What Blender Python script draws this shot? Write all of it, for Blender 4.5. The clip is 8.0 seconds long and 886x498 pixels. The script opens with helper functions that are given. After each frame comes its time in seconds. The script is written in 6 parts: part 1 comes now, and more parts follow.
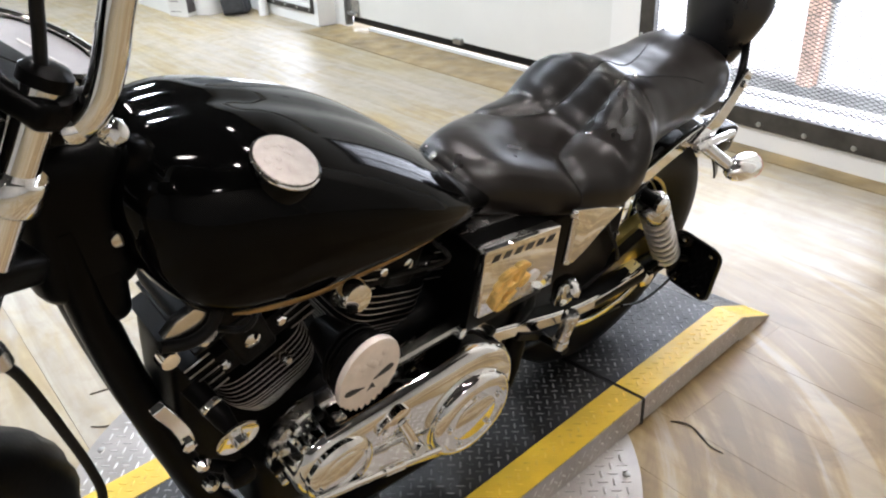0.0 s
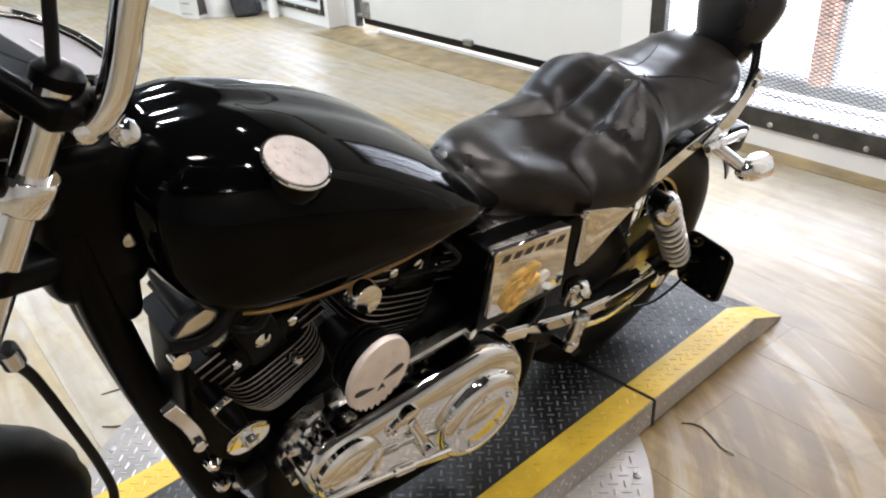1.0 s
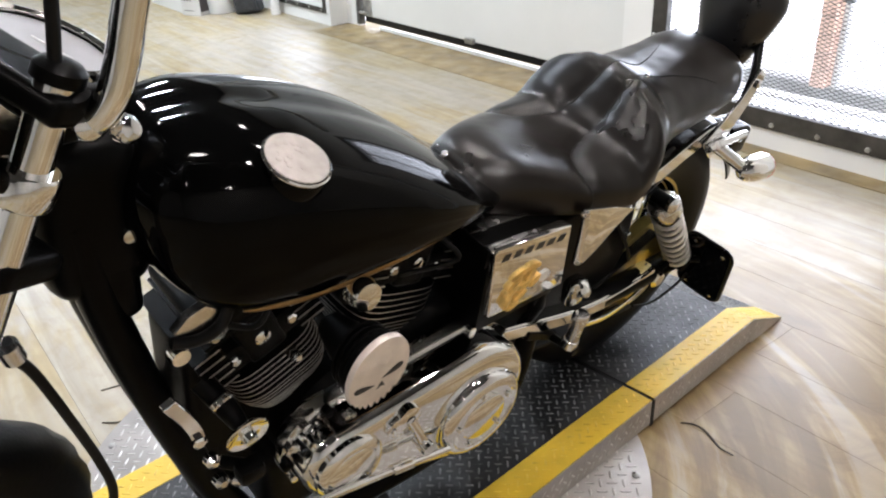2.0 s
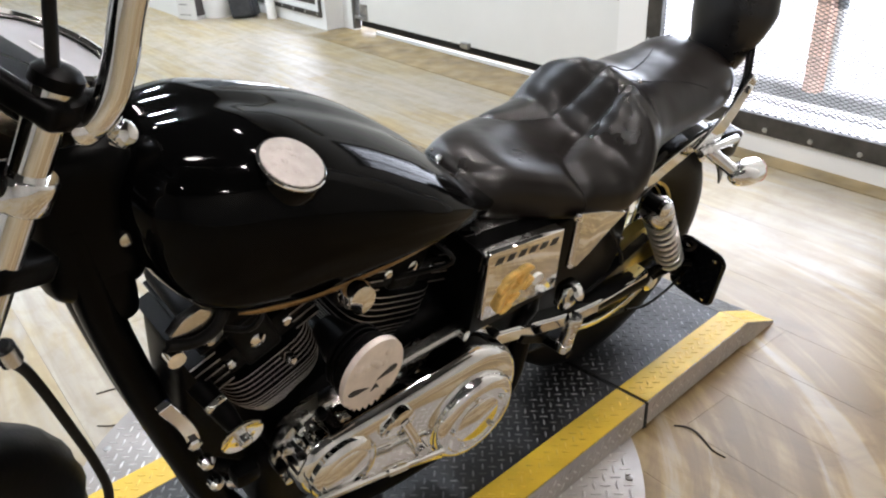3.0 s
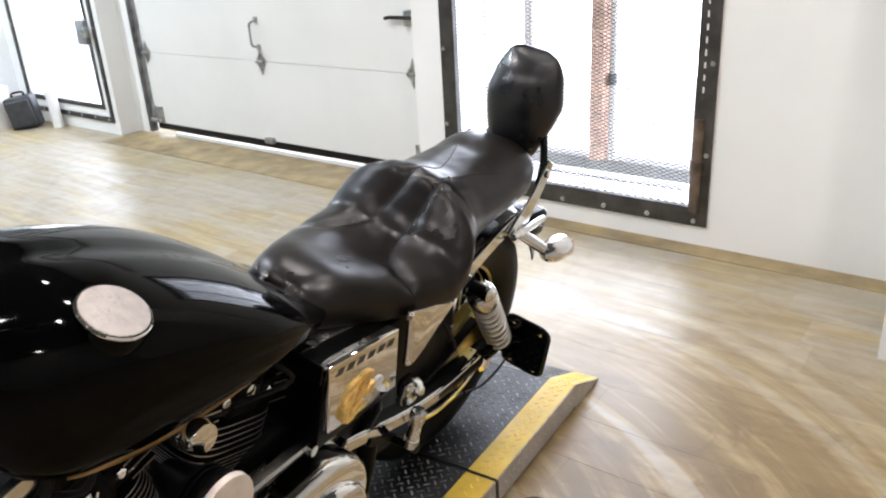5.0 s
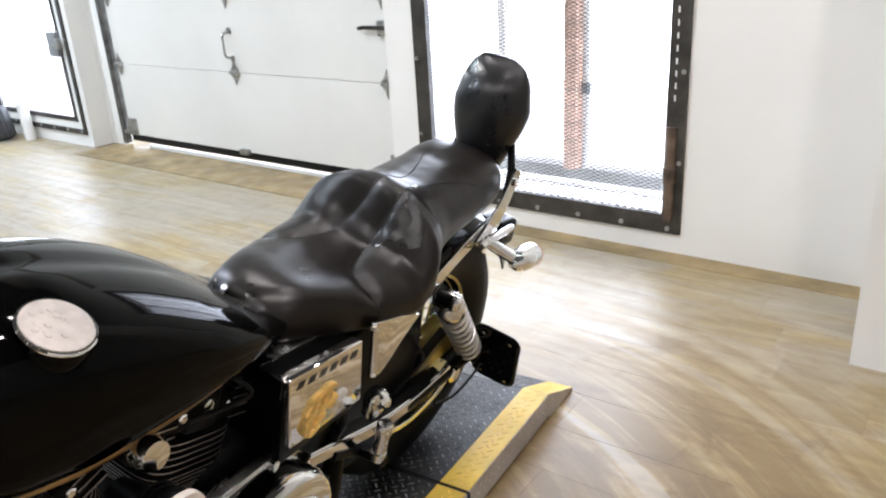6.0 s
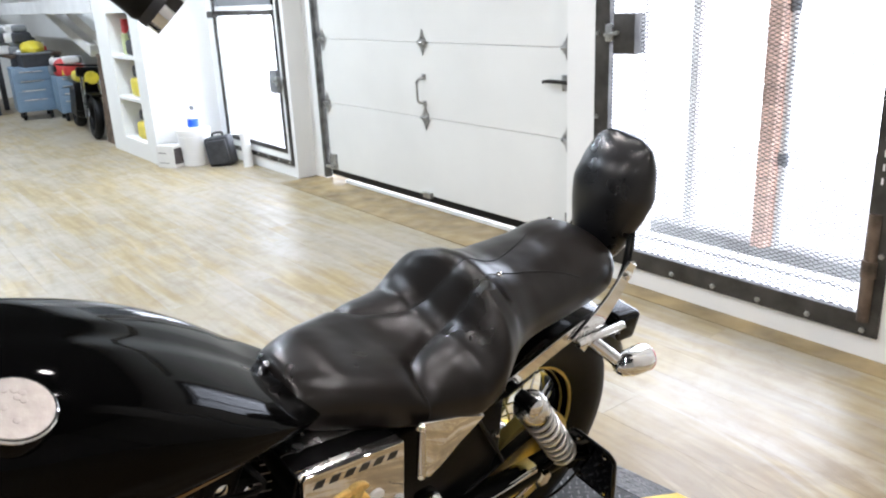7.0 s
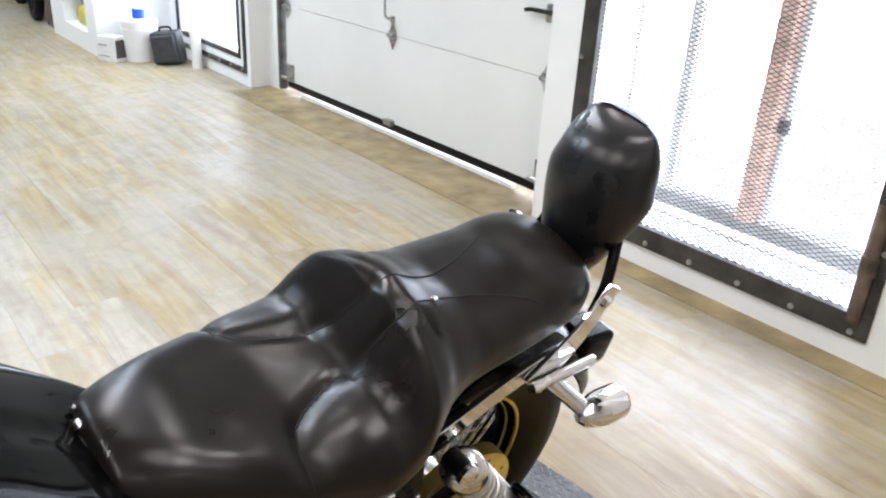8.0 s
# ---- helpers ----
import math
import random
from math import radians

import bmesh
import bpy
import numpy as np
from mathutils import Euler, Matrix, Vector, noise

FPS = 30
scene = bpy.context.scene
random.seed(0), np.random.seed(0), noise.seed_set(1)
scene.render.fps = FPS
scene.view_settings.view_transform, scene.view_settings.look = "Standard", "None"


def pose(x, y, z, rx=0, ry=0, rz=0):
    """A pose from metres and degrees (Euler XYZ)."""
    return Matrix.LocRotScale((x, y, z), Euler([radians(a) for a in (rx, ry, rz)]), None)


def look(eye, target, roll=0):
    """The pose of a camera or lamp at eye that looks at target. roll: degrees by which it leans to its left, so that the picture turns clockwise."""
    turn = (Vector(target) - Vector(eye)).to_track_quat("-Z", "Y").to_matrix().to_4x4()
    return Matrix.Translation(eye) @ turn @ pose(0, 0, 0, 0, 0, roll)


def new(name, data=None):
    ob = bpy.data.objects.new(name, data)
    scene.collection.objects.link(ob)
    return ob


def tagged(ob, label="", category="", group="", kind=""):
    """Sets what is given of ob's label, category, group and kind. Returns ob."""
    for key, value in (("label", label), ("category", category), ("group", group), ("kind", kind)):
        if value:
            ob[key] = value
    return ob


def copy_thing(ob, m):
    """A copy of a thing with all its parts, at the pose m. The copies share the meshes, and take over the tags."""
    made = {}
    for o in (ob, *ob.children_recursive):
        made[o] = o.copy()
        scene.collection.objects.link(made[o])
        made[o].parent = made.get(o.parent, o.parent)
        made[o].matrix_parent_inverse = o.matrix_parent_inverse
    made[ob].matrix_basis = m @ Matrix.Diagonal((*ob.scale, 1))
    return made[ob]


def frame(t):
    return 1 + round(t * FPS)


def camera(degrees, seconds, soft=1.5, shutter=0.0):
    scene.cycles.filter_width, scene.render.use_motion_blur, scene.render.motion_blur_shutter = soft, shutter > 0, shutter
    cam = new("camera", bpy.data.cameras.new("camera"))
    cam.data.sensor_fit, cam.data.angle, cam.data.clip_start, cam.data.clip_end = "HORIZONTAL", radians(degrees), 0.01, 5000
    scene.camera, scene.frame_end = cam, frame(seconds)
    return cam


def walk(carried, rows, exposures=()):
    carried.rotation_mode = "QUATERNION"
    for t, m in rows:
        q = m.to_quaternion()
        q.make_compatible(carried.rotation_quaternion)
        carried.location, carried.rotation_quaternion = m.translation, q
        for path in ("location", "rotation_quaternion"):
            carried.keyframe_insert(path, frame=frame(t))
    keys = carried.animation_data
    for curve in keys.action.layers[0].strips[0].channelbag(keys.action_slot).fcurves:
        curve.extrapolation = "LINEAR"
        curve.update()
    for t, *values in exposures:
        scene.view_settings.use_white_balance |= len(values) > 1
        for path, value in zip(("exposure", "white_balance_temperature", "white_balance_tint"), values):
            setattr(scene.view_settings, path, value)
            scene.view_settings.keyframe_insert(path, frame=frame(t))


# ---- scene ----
cam = camera(58.49, 8.0, soft=2.15)
# seconds, eye, then yaw, pitch and roll in degrees
ROWS = [
    (0, -0.2851, 0.4706, 1.3256, 52.21, -27.76, -2.53),
    (0.5, -0.2833, 0.4673, 1.3252, 52.73, -27.46, -2.48),
    (1, -0.2851, 0.4704, 1.3239, 53.02, -27.62, -2.90),
    (1.5, -0.2880, 0.4713, 1.3227, 53.20, -27.81, -2.72),
    (3, -0.2744, 0.4666, 1.3282, 52.71, -27.45, -2.36),
    (3.5, -0.2814, 0.4698, 1.3259, 52.72, -27.59, -2.71),
    (4, -0.2922, 0.4693, 1.3255, 52.33, -27.51, -1.75),
    (4.5, -0.2945, 0.4749, 1.3438, 48.22, -26.52, -1.40),
    (5, -0.2888, 0.4609, 1.3796, 38.29, -22.45, -3.34),
    (5.2, -0.2838, 0.4387, 1.3868, 35.29, -21.49, -3.31),
    (6.3, -0.2676, 0.5798, 1.3666, 39.36, -22.26, -3.50),
    (6.5, -0.2595, 0.6638, 1.3672, 47.14, -21.47, -3.59),
    (7, -0.2018, 0.7807, 1.3966, 52.79, -18.10, -2.61),
    (7.5, -0.3413, 0.9274, 1.3925, 49.76, -22.64, 4.00),
    (8, -0.5094, 1.0940, 1.3913, 50.01, -24.27, 3.28),
]
walk(cam, [(t, pose(x, y, z, 90 + pitch, 0, yaw) @ pose(0, 0, 0, 0, 0, roll)) for t, x, y, z, yaw, pitch, roll in ROWS],
     exposures=[(0, 0.17, 6150, 12), (1.5, 0.12, 6150, 12), (3, 0.04, 6150, 12), (4.5, 0.04, 6150, 12), (5.2, 0.12, 6100, 12), (8, 0.07, 6000, 12)])

# ---- world and light ----
world = bpy.data.worlds.new("sky")
world.use_nodes = True
scene.world = world
wn = world.node_tree
sky = wn.nodes.new("ShaderNodeTexSky")
sky.sky_type = "NISHITA"
sky.sun_disc = False
sky.sun_elevation, sky.sun_rotation = radians(48), radians(20)
wn.nodes["Background"].inputs["Strength"].default_value = 0.12
wn.links.new(sky.outputs[0], wn.nodes["Background"].inputs["Color"])
sun = new("sun", bpy.data.lights.new("sun", "SUN"))
sun.data.energy, sun.data.angle, sun.data.color = 0.8, radians(14), (1.0, 0.97, 0.93)
sun.matrix_world = look((0, 0, 0), (-0.3, -0.8, -1.0))
CEIL = 2.95
K = 1.09            # metres for one unit of the plan
SCALE = Matrix.Scale(K, 4)


def area(name, m, sx, sy, watts, color=(1, 1, 1)):
    lamp = new(name, bpy.data.lights.new(name, "AREA"))
    lamp.data.shape, lamp.data.size, lamp.data.size_y = "RECTANGLE", sx, sy
    lamp.data.energy, lamp.data.color = watts, color
    lamp.matrix_world = SCALE @ m
    return lamp


# daylight that comes in by the two glazed doors
area("daylight_door_1", pose(-1.88, 3.62, 1.15, -90, 0, 0), 1.25, 2.1, 52, (0.83, 0.89, 1.0))
area("daylight_door_2", pose(-6.05, 3.62, 1.15, -90, 0, 0), 1.15, 2.1, 64, (0.85, 0.91, 1.0))


# ---- materials ----
def mat(name, color, rough=0.5, metal=0.0, vary=0.12, scale=6.0, bump=0.0, bump_scale=120.0, coat=0.0, spec=0.5, rough_vary=0.0, random_each=0.0, stretch=(1, 1, 1), emit=0.0):
    m = bpy.data.materials.new(name)
    m.use_nodes = True
    n, l = m.node_tree.nodes, m.node_tree.links
    b = n["Principled BSDF"]
    b.inputs["Base Color"].default_value = (*color, 1)
    b.inputs["Roughness"].default_value = rough
    b.inputs["Metallic"].default_value = metal
    b.inputs["Coat Weight"].default_value = coat
    b.inputs["Specular IOR Level"].default_value = spec
    b.inputs["Coat Roughness"].default_value = 0.03
    co = n.new("ShaderNodeTexCoord")
    mp = n.new("ShaderNodeMapping")
    mp.inputs["Scale"].default_value = stretch
    l.new(co.outputs["Object"], mp.inputs["Vector"])
    if vary > 0:
        a = n.new("ShaderNodeTexNoise")
        a.inputs["Scale"].default_value, a.inputs["Detail"].default_value = scale, 6
        l.new(mp.outputs[0], a.inputs["Vector"])
        ramp = n.new("ShaderNodeValToRGB")
        lo = tuple(max(0, c * (1 - vary)) for c in color)
        hi = tuple(min(1, c * (1 + vary)) for c in color)
        ramp.color_ramp.elements[0].position, ramp.color_ramp.elements[1].position = 0.3, 0.7
        ramp.color_ramp.elements[0].color, ramp.color_ramp.elements[1].color = (*lo, 1), (*hi, 1)
        l.new(a.outputs["Fac"], ramp.inputs["Fac"])
        out = ramp.outputs["Color"]
        if random_each > 0:
            info = n.new("ShaderNodeObjectInfo")
            geo = n.new("ShaderNodeNewGeometry")
            add = n.new("ShaderNodeMath")
            add.operation = "ADD"
            l.new(info.outputs["Random"], add.inputs[0])
            l.new(geo.outputs["Random Per Island"], add.inputs[1])
            fr = n.new("ShaderNodeMath")
            fr.operation = "FRACT"
            l.new(add.outputs[0], fr.inputs[0])
            mr = n.new("ShaderNodeMapRange")
            mr.inputs["To Min"].default_value, mr.inputs["To Max"].default_value = 1 - random_each, 1 + random_each
            l.new(fr.outputs[0], mr.inputs["Value"])
            hsv = n.new("ShaderNodeHueSaturation")
            l.new(mr.outputs[0], hsv.inputs["Value"])
            l.new(out, hsv.inputs["Color"])
            out = hsv.outputs[0]
        l.new(out, b.inputs["Base Color"])
    if rough_vary > 0:
        r = n.new("ShaderNodeTexNoise")
        r.inputs["Scale"].default_value, r.inputs["Detail"].default_value = scale * 1.7, 5
        l.new(mp.outputs[0], r.inputs["Vector"])
        mr = n.new("ShaderNodeMapRange")
        mr.inputs["From Min"].default_value, mr.inputs["From Max"].default_value = 0.3, 0.7
        mr.inputs["To Min"].default_value, mr.inputs["To Max"].default_value = max(0.02, rough - rough_vary), min(1, rough + rough_vary)
        l.new(r.outputs["Fac"], mr.inputs["Value"])
        l.new(mr.outputs[0], b.inputs["Roughness"])
    if bump > 0:
        q = n.new("ShaderNodeTexNoise")
        q.inputs["Scale"].default_value, q.inputs["Detail"].default_value = bump_scale, 4
        l.new(mp.outputs[0], q.inputs["Vector"])
        bn = n.new("ShaderNodeBump")
        bn.inputs["Strength"].default_value, bn.inputs["Distance"].default_value = bump, 0.002
        l.new(q.outputs["Fac"], bn.inputs["Height"])
        l.new(bn.outputs[0], b.inputs["Normal"])
    if emit > 0:
        b.inputs["Emission Color"].default_value = (*color, 1)
        b.inputs["Emission Strength"].default_value = emit
    return m


M_WALL = mat("white_wall_paint", (0.80, 0.80, 0.78), 0.6, vary=0.03, scale=2.0, bump=0.15, bump_scale=60)
M_CEIL = mat("dark_ceiling_paint", (0.05, 0.05, 0.052), 0.8, vary=0.1, scale=1.5)
M_BACKWALL = mat("back_wall_paint", (0.58, 0.575, 0.56), 0.7, vary=0.1, scale=1.5)
M_GARAGE = mat("garage_door_paint", (0.74, 0.74, 0.71), 0.45, vary=0.03, scale=3.0, bump=0.12, bump_scale=35)
M_FRAME = mat("dark_steel_frame", (0.06, 0.056, 0.05), 0.45, 0.5, vary=0.5, scale=9, bump=0.3, bump_scale=50, rough_vary=0.15)
M_TRACK = mat("dirty_track_steel", (0.12, 0.118, 0.112), 0.5, 0.6, vary=0.5, scale=12, rough_vary=0.12)
M_MESH = mat("dark_expanded_metal", (0.05, 0.05, 0.05), 0.45, 0.6, vary=0.2, scale=20)
M_RUST = mat("rusted_steel", (0.115, 0.082, 0.058), 0.65, 0.3, vary=0.6, scale=14, bump=0.5, bump_scale=70)
M_ZINC = mat("galvanised_steel", (0.42, 0.42, 0.41), 0.35, 0.9, vary=0.25, scale=30, rough_vary=0.12)
M_RUBBER = mat("black_rubber", (0.006, 0.006, 0.006), 0.5, spec=0.2, vary=0.3, scale=14, bump=0.25, bump_scale=160)
M_TYRE = mat("tyre_rubber", (0.004, 0.004, 0.004), 0.5, spec=0.12, vary=0.3, scale=10, bump=0.2, bump_scale=200)
M_PAINT = mat("black_gloss_paint", (0.0015, 0.0015, 0.0015), 0.06, vary=0.0, spec=0.09)
M_BLACK = mat("black_powder_coat", (0.002, 0.002, 0.002), 0.30, spec=0.07, vary=0.3, scale=20, bump=0.1, bump_scale=300)
M_ENGINE = mat("black_wrinkle_paint", (0.003, 0.003, 0.003), 0.38, spec=0.12, vary=0.3, scale=30, bump=0.35, bump_scale=500)
M_CHROME = mat("chrome", (0.86, 0.86, 0.85), 0.05, 1.0, vary=0.03, scale=8, rough_vary=0.03)
M_ALLOY = mat("polished_aluminium", (0.72, 0.71, 0.69), 0.22, 1.0, vary=0.08, scale=14, rough_vary=0.08)
M_SPRING = mat("zinc_plated_spring", (0.80, 0.79, 0.77), 0.32, 0.85, vary=0.06, scale=20)
M_FIN = mat("machined_fin_edge", (0.48, 0.46, 0.43), 0.45, 1.0, vary=0.15, scale=40)
M_LEATHER = mat("black_vinyl", (0.0060, 0.0045, 0.0036), 0.30, spec=0.38, vary=0.3, scale=5, bump=0.05, bump_scale=45, rough_vary=0.04)
M_PAD = mat("black_vinyl_pad", (0.0058, 0.0060, 0.0068), 0.30, spec=0.60, vary=0.4, scale=9, bump=0.06, bump_scale=45, rough_vary=0.05)
M_SEAM = mat("dark_seam", (0.006, 0.006, 0.006), 0.6, vary=0.2, scale=50)
M_PLATE = mat("black_coated_tread_plate", (0.0140, 0.0135, 0.0130), 0.42, 0.15, vary=0.45, scale=7, bump=0.2, bump_scale=90, rough_vary=0.14)
M_TREAD = mat("worn_tread_lug", (0.125, 0.122, 0.118), 0.36, 0.5, vary=0.5, scale=60, random_each=0.5)
M_YELLOW = mat("yellow_safety_tape", (0.66, 0.44, 0.03), 0.45, vary=0.16, scale=10, bump=0.25, bump_scale=80, rough_vary=0.1)
M_YLUG = mat("yellow_lug", (0.70, 0.48, 0.05), 0.40, vary=0.25, scale=40, random_each=0.12)
M_STEEL = mat("bare_tread_plate", (0.40, 0.375, 0.35), 0.45, 0.4, vary=0.18, scale=8, rough_vary=0.12, bump=0.1, bump_scale=80)
M_SLUG = mat("bare_plate_lug", (0.54, 0.525, 0.505), 0.32, 0.6, vary=0.2, scale=40, random_each=0.15)
M_GOLD = mat("gold_emblem", (0.78, 0.52, 0.16), 0.38, 0.45, vary=0.3, scale=60)
M_EMBLEM = mat("pewter_emblem", (0.39, 0.36, 0.335), 0.40, 0.6, vary=0.12, scale=60, bump=0.5, bump_scale=90)
M_SKULL = mat("pale_cast_metal", (0.80, 0.73, 0.67), 0.42, 0.35, vary=0.08, scale=40, bump=0.4, bump_scale=90)
M_DARKINLAY = mat("black_inlay", (0.01, 0.01, 0.01), 0.4, vary=0.1)
M_DIAL = mat("dial_glass_reflection", (0.46, 0.46, 0.48), 0.3, 0.2, vary=0.1, scale=20)
M_RED = mat("red_lens", (0.55, 0.02, 0.02), 0.12, vary=0.1, coat=0.6)
M_LIPSHINE = mat("lip_floor_reflection", (0.30, 0.19, 0.08), 0.30, 1.0, vary=0.2, scale=30)
M_BRASS = mat("brass_disc", (0.62, 0.50, 0.16), 0.28, 0.9, vary=0.15, scale=30)
M_BRICK = mat("pink_orange_brick", (0.80, 0.58, 0.48), 0.85, vary=0.25, scale=20, bump=0.5, bump_scale=90, random_each=0.2)
M_MORTAR = mat("pink_mortar", (0.66, 0.50, 0.42), 0.9, vary=0.1, scale=20)
M_PIPE = mat("white_plastic", (0.78, 0.78, 0.77), 0.4, vary=0.03)
M_OUT = mat("white_outdoor_concrete", (0.80, 0.79, 0.77), 0.8, vary=0.08, scale=4)
M_SILL = mat("shaded_sill_concrete", (0.38, 0.38, 0.375), 0.8, vary=0.2, scale=8)
M_THRESH = mat("worn_threshold_concrete", (0.27, 0.20, 0.095), 0.5, vary=0.4, scale=6, bump=0.3, bump_scale=60, rough_vary=0.15)
M_BLUE = mat("blue_grey_steel", (0.17, 0.25, 0.34), 0.4, vary=0.12, scale=6, rough_vary=0.1)
M_BLUELIQ = mat("blue_label", (0.02, 0.10, 0.75), 0.3, vary=0.1)
M_YCLOTH = mat("yellow_plastic", (0.62, 0.52, 0.04), 0.4, vary=0.15, scale=12)
M_REDP = mat("red_plastic", (0.5, 0.04, 0.04), 0.4, vary=0.15)
M_BAG = mat("dark_grey_nylon", (0.035, 0.037, 0.042), 0.6, vary=0.3, scale=14, bump=0.4, bump_scale=200)
M_CARD = mat("white_cardboard", (0.72, 0.71, 0.69), 0.6, vary=0.06, scale=8)
M_INK = mat("dark_print", (0.06, 0.05, 0.05), 0.6, vary=0.1)
M_GREYP = mat("grey_paint", (0.20, 0.21, 0.22), 0.45, vary=0.15, scale=10)
M_BEAM = mat("white_roof_board", (0.62, 0.62, 0.61), 0.7, vary=0.08, scale=5)
M_CRACK = mat("torn_floor_edge", (0.05, 0.04, 0.03), 0.8, vary=0.3, scale=30)


SWIRL = (-1.57, 1.155)   # turntable centre, metres


def wood_floor():
    """Worn vinyl oak: golden and grey patches, soft grain along x, arc-shaped scuffs round the turntable."""
    m = bpy.data.materials.new("vinyl_wood_plank")
    m.use_nodes = True
    n, l = m.node_tree.nodes, m.node_tree.links
    b = n["Principled BSDF"]
    geo = n.new("ShaderNodeNewGeometry")
    info = n.new("ShaderNodeObjectInfo")

    def math_node(op, a, c):
        q = n.new("ShaderNodeMath")
        q.operation = op
        for k, v in enumerate((a, c)):
            if isinstance(v, (int, float)):
                q.inputs[k].default_value = v
            else:
                l.new(v, q.inputs[k])
        return q.outputs[0]

    def vec_node(op, a, c):
        q = n.new("ShaderNodeVectorMath")
        q.operation = op
        for k, v in enumerate((a, c)):
            if isinstance(v, tuple):
                q.inputs[k].default_value = v
            else:
                l.new(v, q.inputs[k])
        return q.outputs["Value"] if op == "LENGTH" else q.outputs["Vector"]

    def noise_node(vec, scale, detail, rough=0.55, bend=0.0):
        q = n.new("ShaderNodeTexNoise")
        q.inputs["Scale"].default_value, q.inputs["Detail"].default_value = scale, detail
        q.inputs["Roughness"].default_value, q.inputs["Distortion"].default_value = rough, bend
        l.new(vec, q.inputs["Vector"])
        return q.outputs["Fac"]

    def remap(v, a0, a1, b0, b1):
        q = n.new("ShaderNodeMapRange")
        q.interpolation_type = "SMOOTHSTEP"
        for k, w in zip(("From Min", "From Max", "To Min", "To Max"), (a0, a1, b0, b1)):
            q.inputs[k].default_value = w
        l.new(v, q.inputs["Value"])
        return q.outputs[0]

    def blend(f, a, c, mode="MIX"):
        q = n.new("ShaderNodeMix")
        q.data_type, q.blend_type = "RGBA", mode
        for k, v in (("Factor", f), ("A", a), ("B", c)):
            if isinstance(v, (tuple, float, int)):
                q.inputs[k].default_value = v
            else:
                l.new(v, q.inputs[k])
        return q.outputs["Result"]

    each = math_node("FRACT", math_node("ADD", info.outputs["Random"], geo.outputs["Random Per Island"]), 0.0)
    shift = n.new("ShaderNodeCombineXYZ")
    l.new(math_node("MULTIPLY", each, 31.0), shift.inputs[0])
    l.new(math_node("MULTIPLY", each, 17.0), shift.inputs[1])
    pos = geo.outputs["Position"]
    plank = vec_node("ADD", pos, shift.outputs[0])
    grain = noise_node(vec_node("MULTIPLY", plank, (0.8, 8.0, 1.0)), 2.3, 7, 0.6, 0.6)
    patch = noise_node(vec_node("MULTIPLY", plank, (0.7, 2.8, 1.0)), 2.2, 6, 0.6, 0.7)
    worn = noise_node(pos, 1.1, 5, 0.55, 0.6)
    speck = noise_node(pos, 10.0, 8, 0.7, 0.6)
    # arcs round the turntable
    rel = vec_node("SUBTRACT", pos, (SWIRL[0], SWIRL[1], 0.0))
    flat = vec_node("MULTIPLY", rel, (1.0, 1.0, 0.0))
    r = vec_node("LENGTH", flat, (0.0, 0.0, 0.0))
    ring = n.new("ShaderNodeCombineXYZ")
    l.new(math_node("MULTIPLY", r, 6.0), ring.inputs[0])
    unit = vec_node("NORMALIZE", flat, (0.0, 0.0, 0.0))
    arcs = noise_node(vec_node("ADD", vec_node("MULTIPLY", unit, (0.9, 0.9, 0.0)), ring.outputs[0]), 1.5, 6, 0.6, 0.5)
    near = math_node("MULTIPLY", remap(r, 0.5, 0.75, 0.0, 1.0), remap(r, 1.15, 2.5, 1.0, 0.0))
    side = n.new("ShaderNodeSeparateXYZ")
    l.new(unit, side.inputs[0])
    near = math_node("MULTIPLY", near, remap(math_node("ADD", side.outputs[0], math_node("MULTIPLY", side.outputs[1], 0.4)), 0.1, 0.7, 0.0, 1.0))
    scuff = math_node("MULTIPLY", near, remap(arcs, 0.42, 0.60, 0.0, 0.95))
    gold = blend(remap(grain, 0.28, 0.72, 0.0, 1.0), (0.265, 0.198, 0.085, 1), (0.395, 0.315, 0.165, 1))
    pale = blend(remap(grain, 0.28, 0.72, 0.0, 1.0), (0.262, 0.226, 0.170, 1), (0.392, 0.356, 0.292, 1))
    tone = math_node("ADD", patch, math_node("MULTIPLY", math_node("SUBTRACT", each, 0.5), 0.16))
    base = blend(remap(tone, 0.40, 0.62, 0.0, 0.9), gold, pale)
    base = blend(remap(worn, 0.42, 0.62, 0.0, 0.5), base, (0.37, 0.345, 0.295, 1))
    base = blend(remap(speck, 0.44, 0.72, 0.0, 0.34), base, (0.20, 0.142, 0.070, 1))
    base = blend(math_node("MULTIPLY", near, 0.80), base, blend(remap(grain, 0.3, 0.7, 0.0, 1.0), (0.25, 0.165, 0.062, 1), (0.42, 0.30, 0.125, 1)))
    base = blend(scuff, base, (0.20, 0.135, 0.06, 1))
    stain = noise_node(vec_node("MULTIPLY", pos, (1.0, 1.3, 1.0)), 4.2, 8, 0.62, 1.1)
    base = blend(math_node("MULTIPLY", near, remap(stain, 0.46, 0.66, 0.0, 0.75)), base, (0.155, 0.100, 0.042, 1))
    base = blend(math_node("MULTIPLY", near, remap(arcs, 0.38, 0.48, 0.50, 0.0)), base, (0.44, 0.40, 0.335, 1))
    hsv = n.new("ShaderNodeHueSaturation")
    l.new(remap(each, 0.0, 1.0, 0.95, 1.05), hsv.inputs["Value"])
    l.new(base, hsv.inputs["Color"])
    l.new(hsv.outputs[0], b.inputs["Base Color"])
    wet = math_node("ADD", remap(worn, 0.35, 0.65, 0.46, 0.37), remap(speck, 0.35, 0.7, -0.02, 0.03))
    l.new(wet, b.inputs["Roughness"])
    b.inputs["Specular IOR Level"].default_value = 0.66
    bn = n.new("ShaderNodeBump")
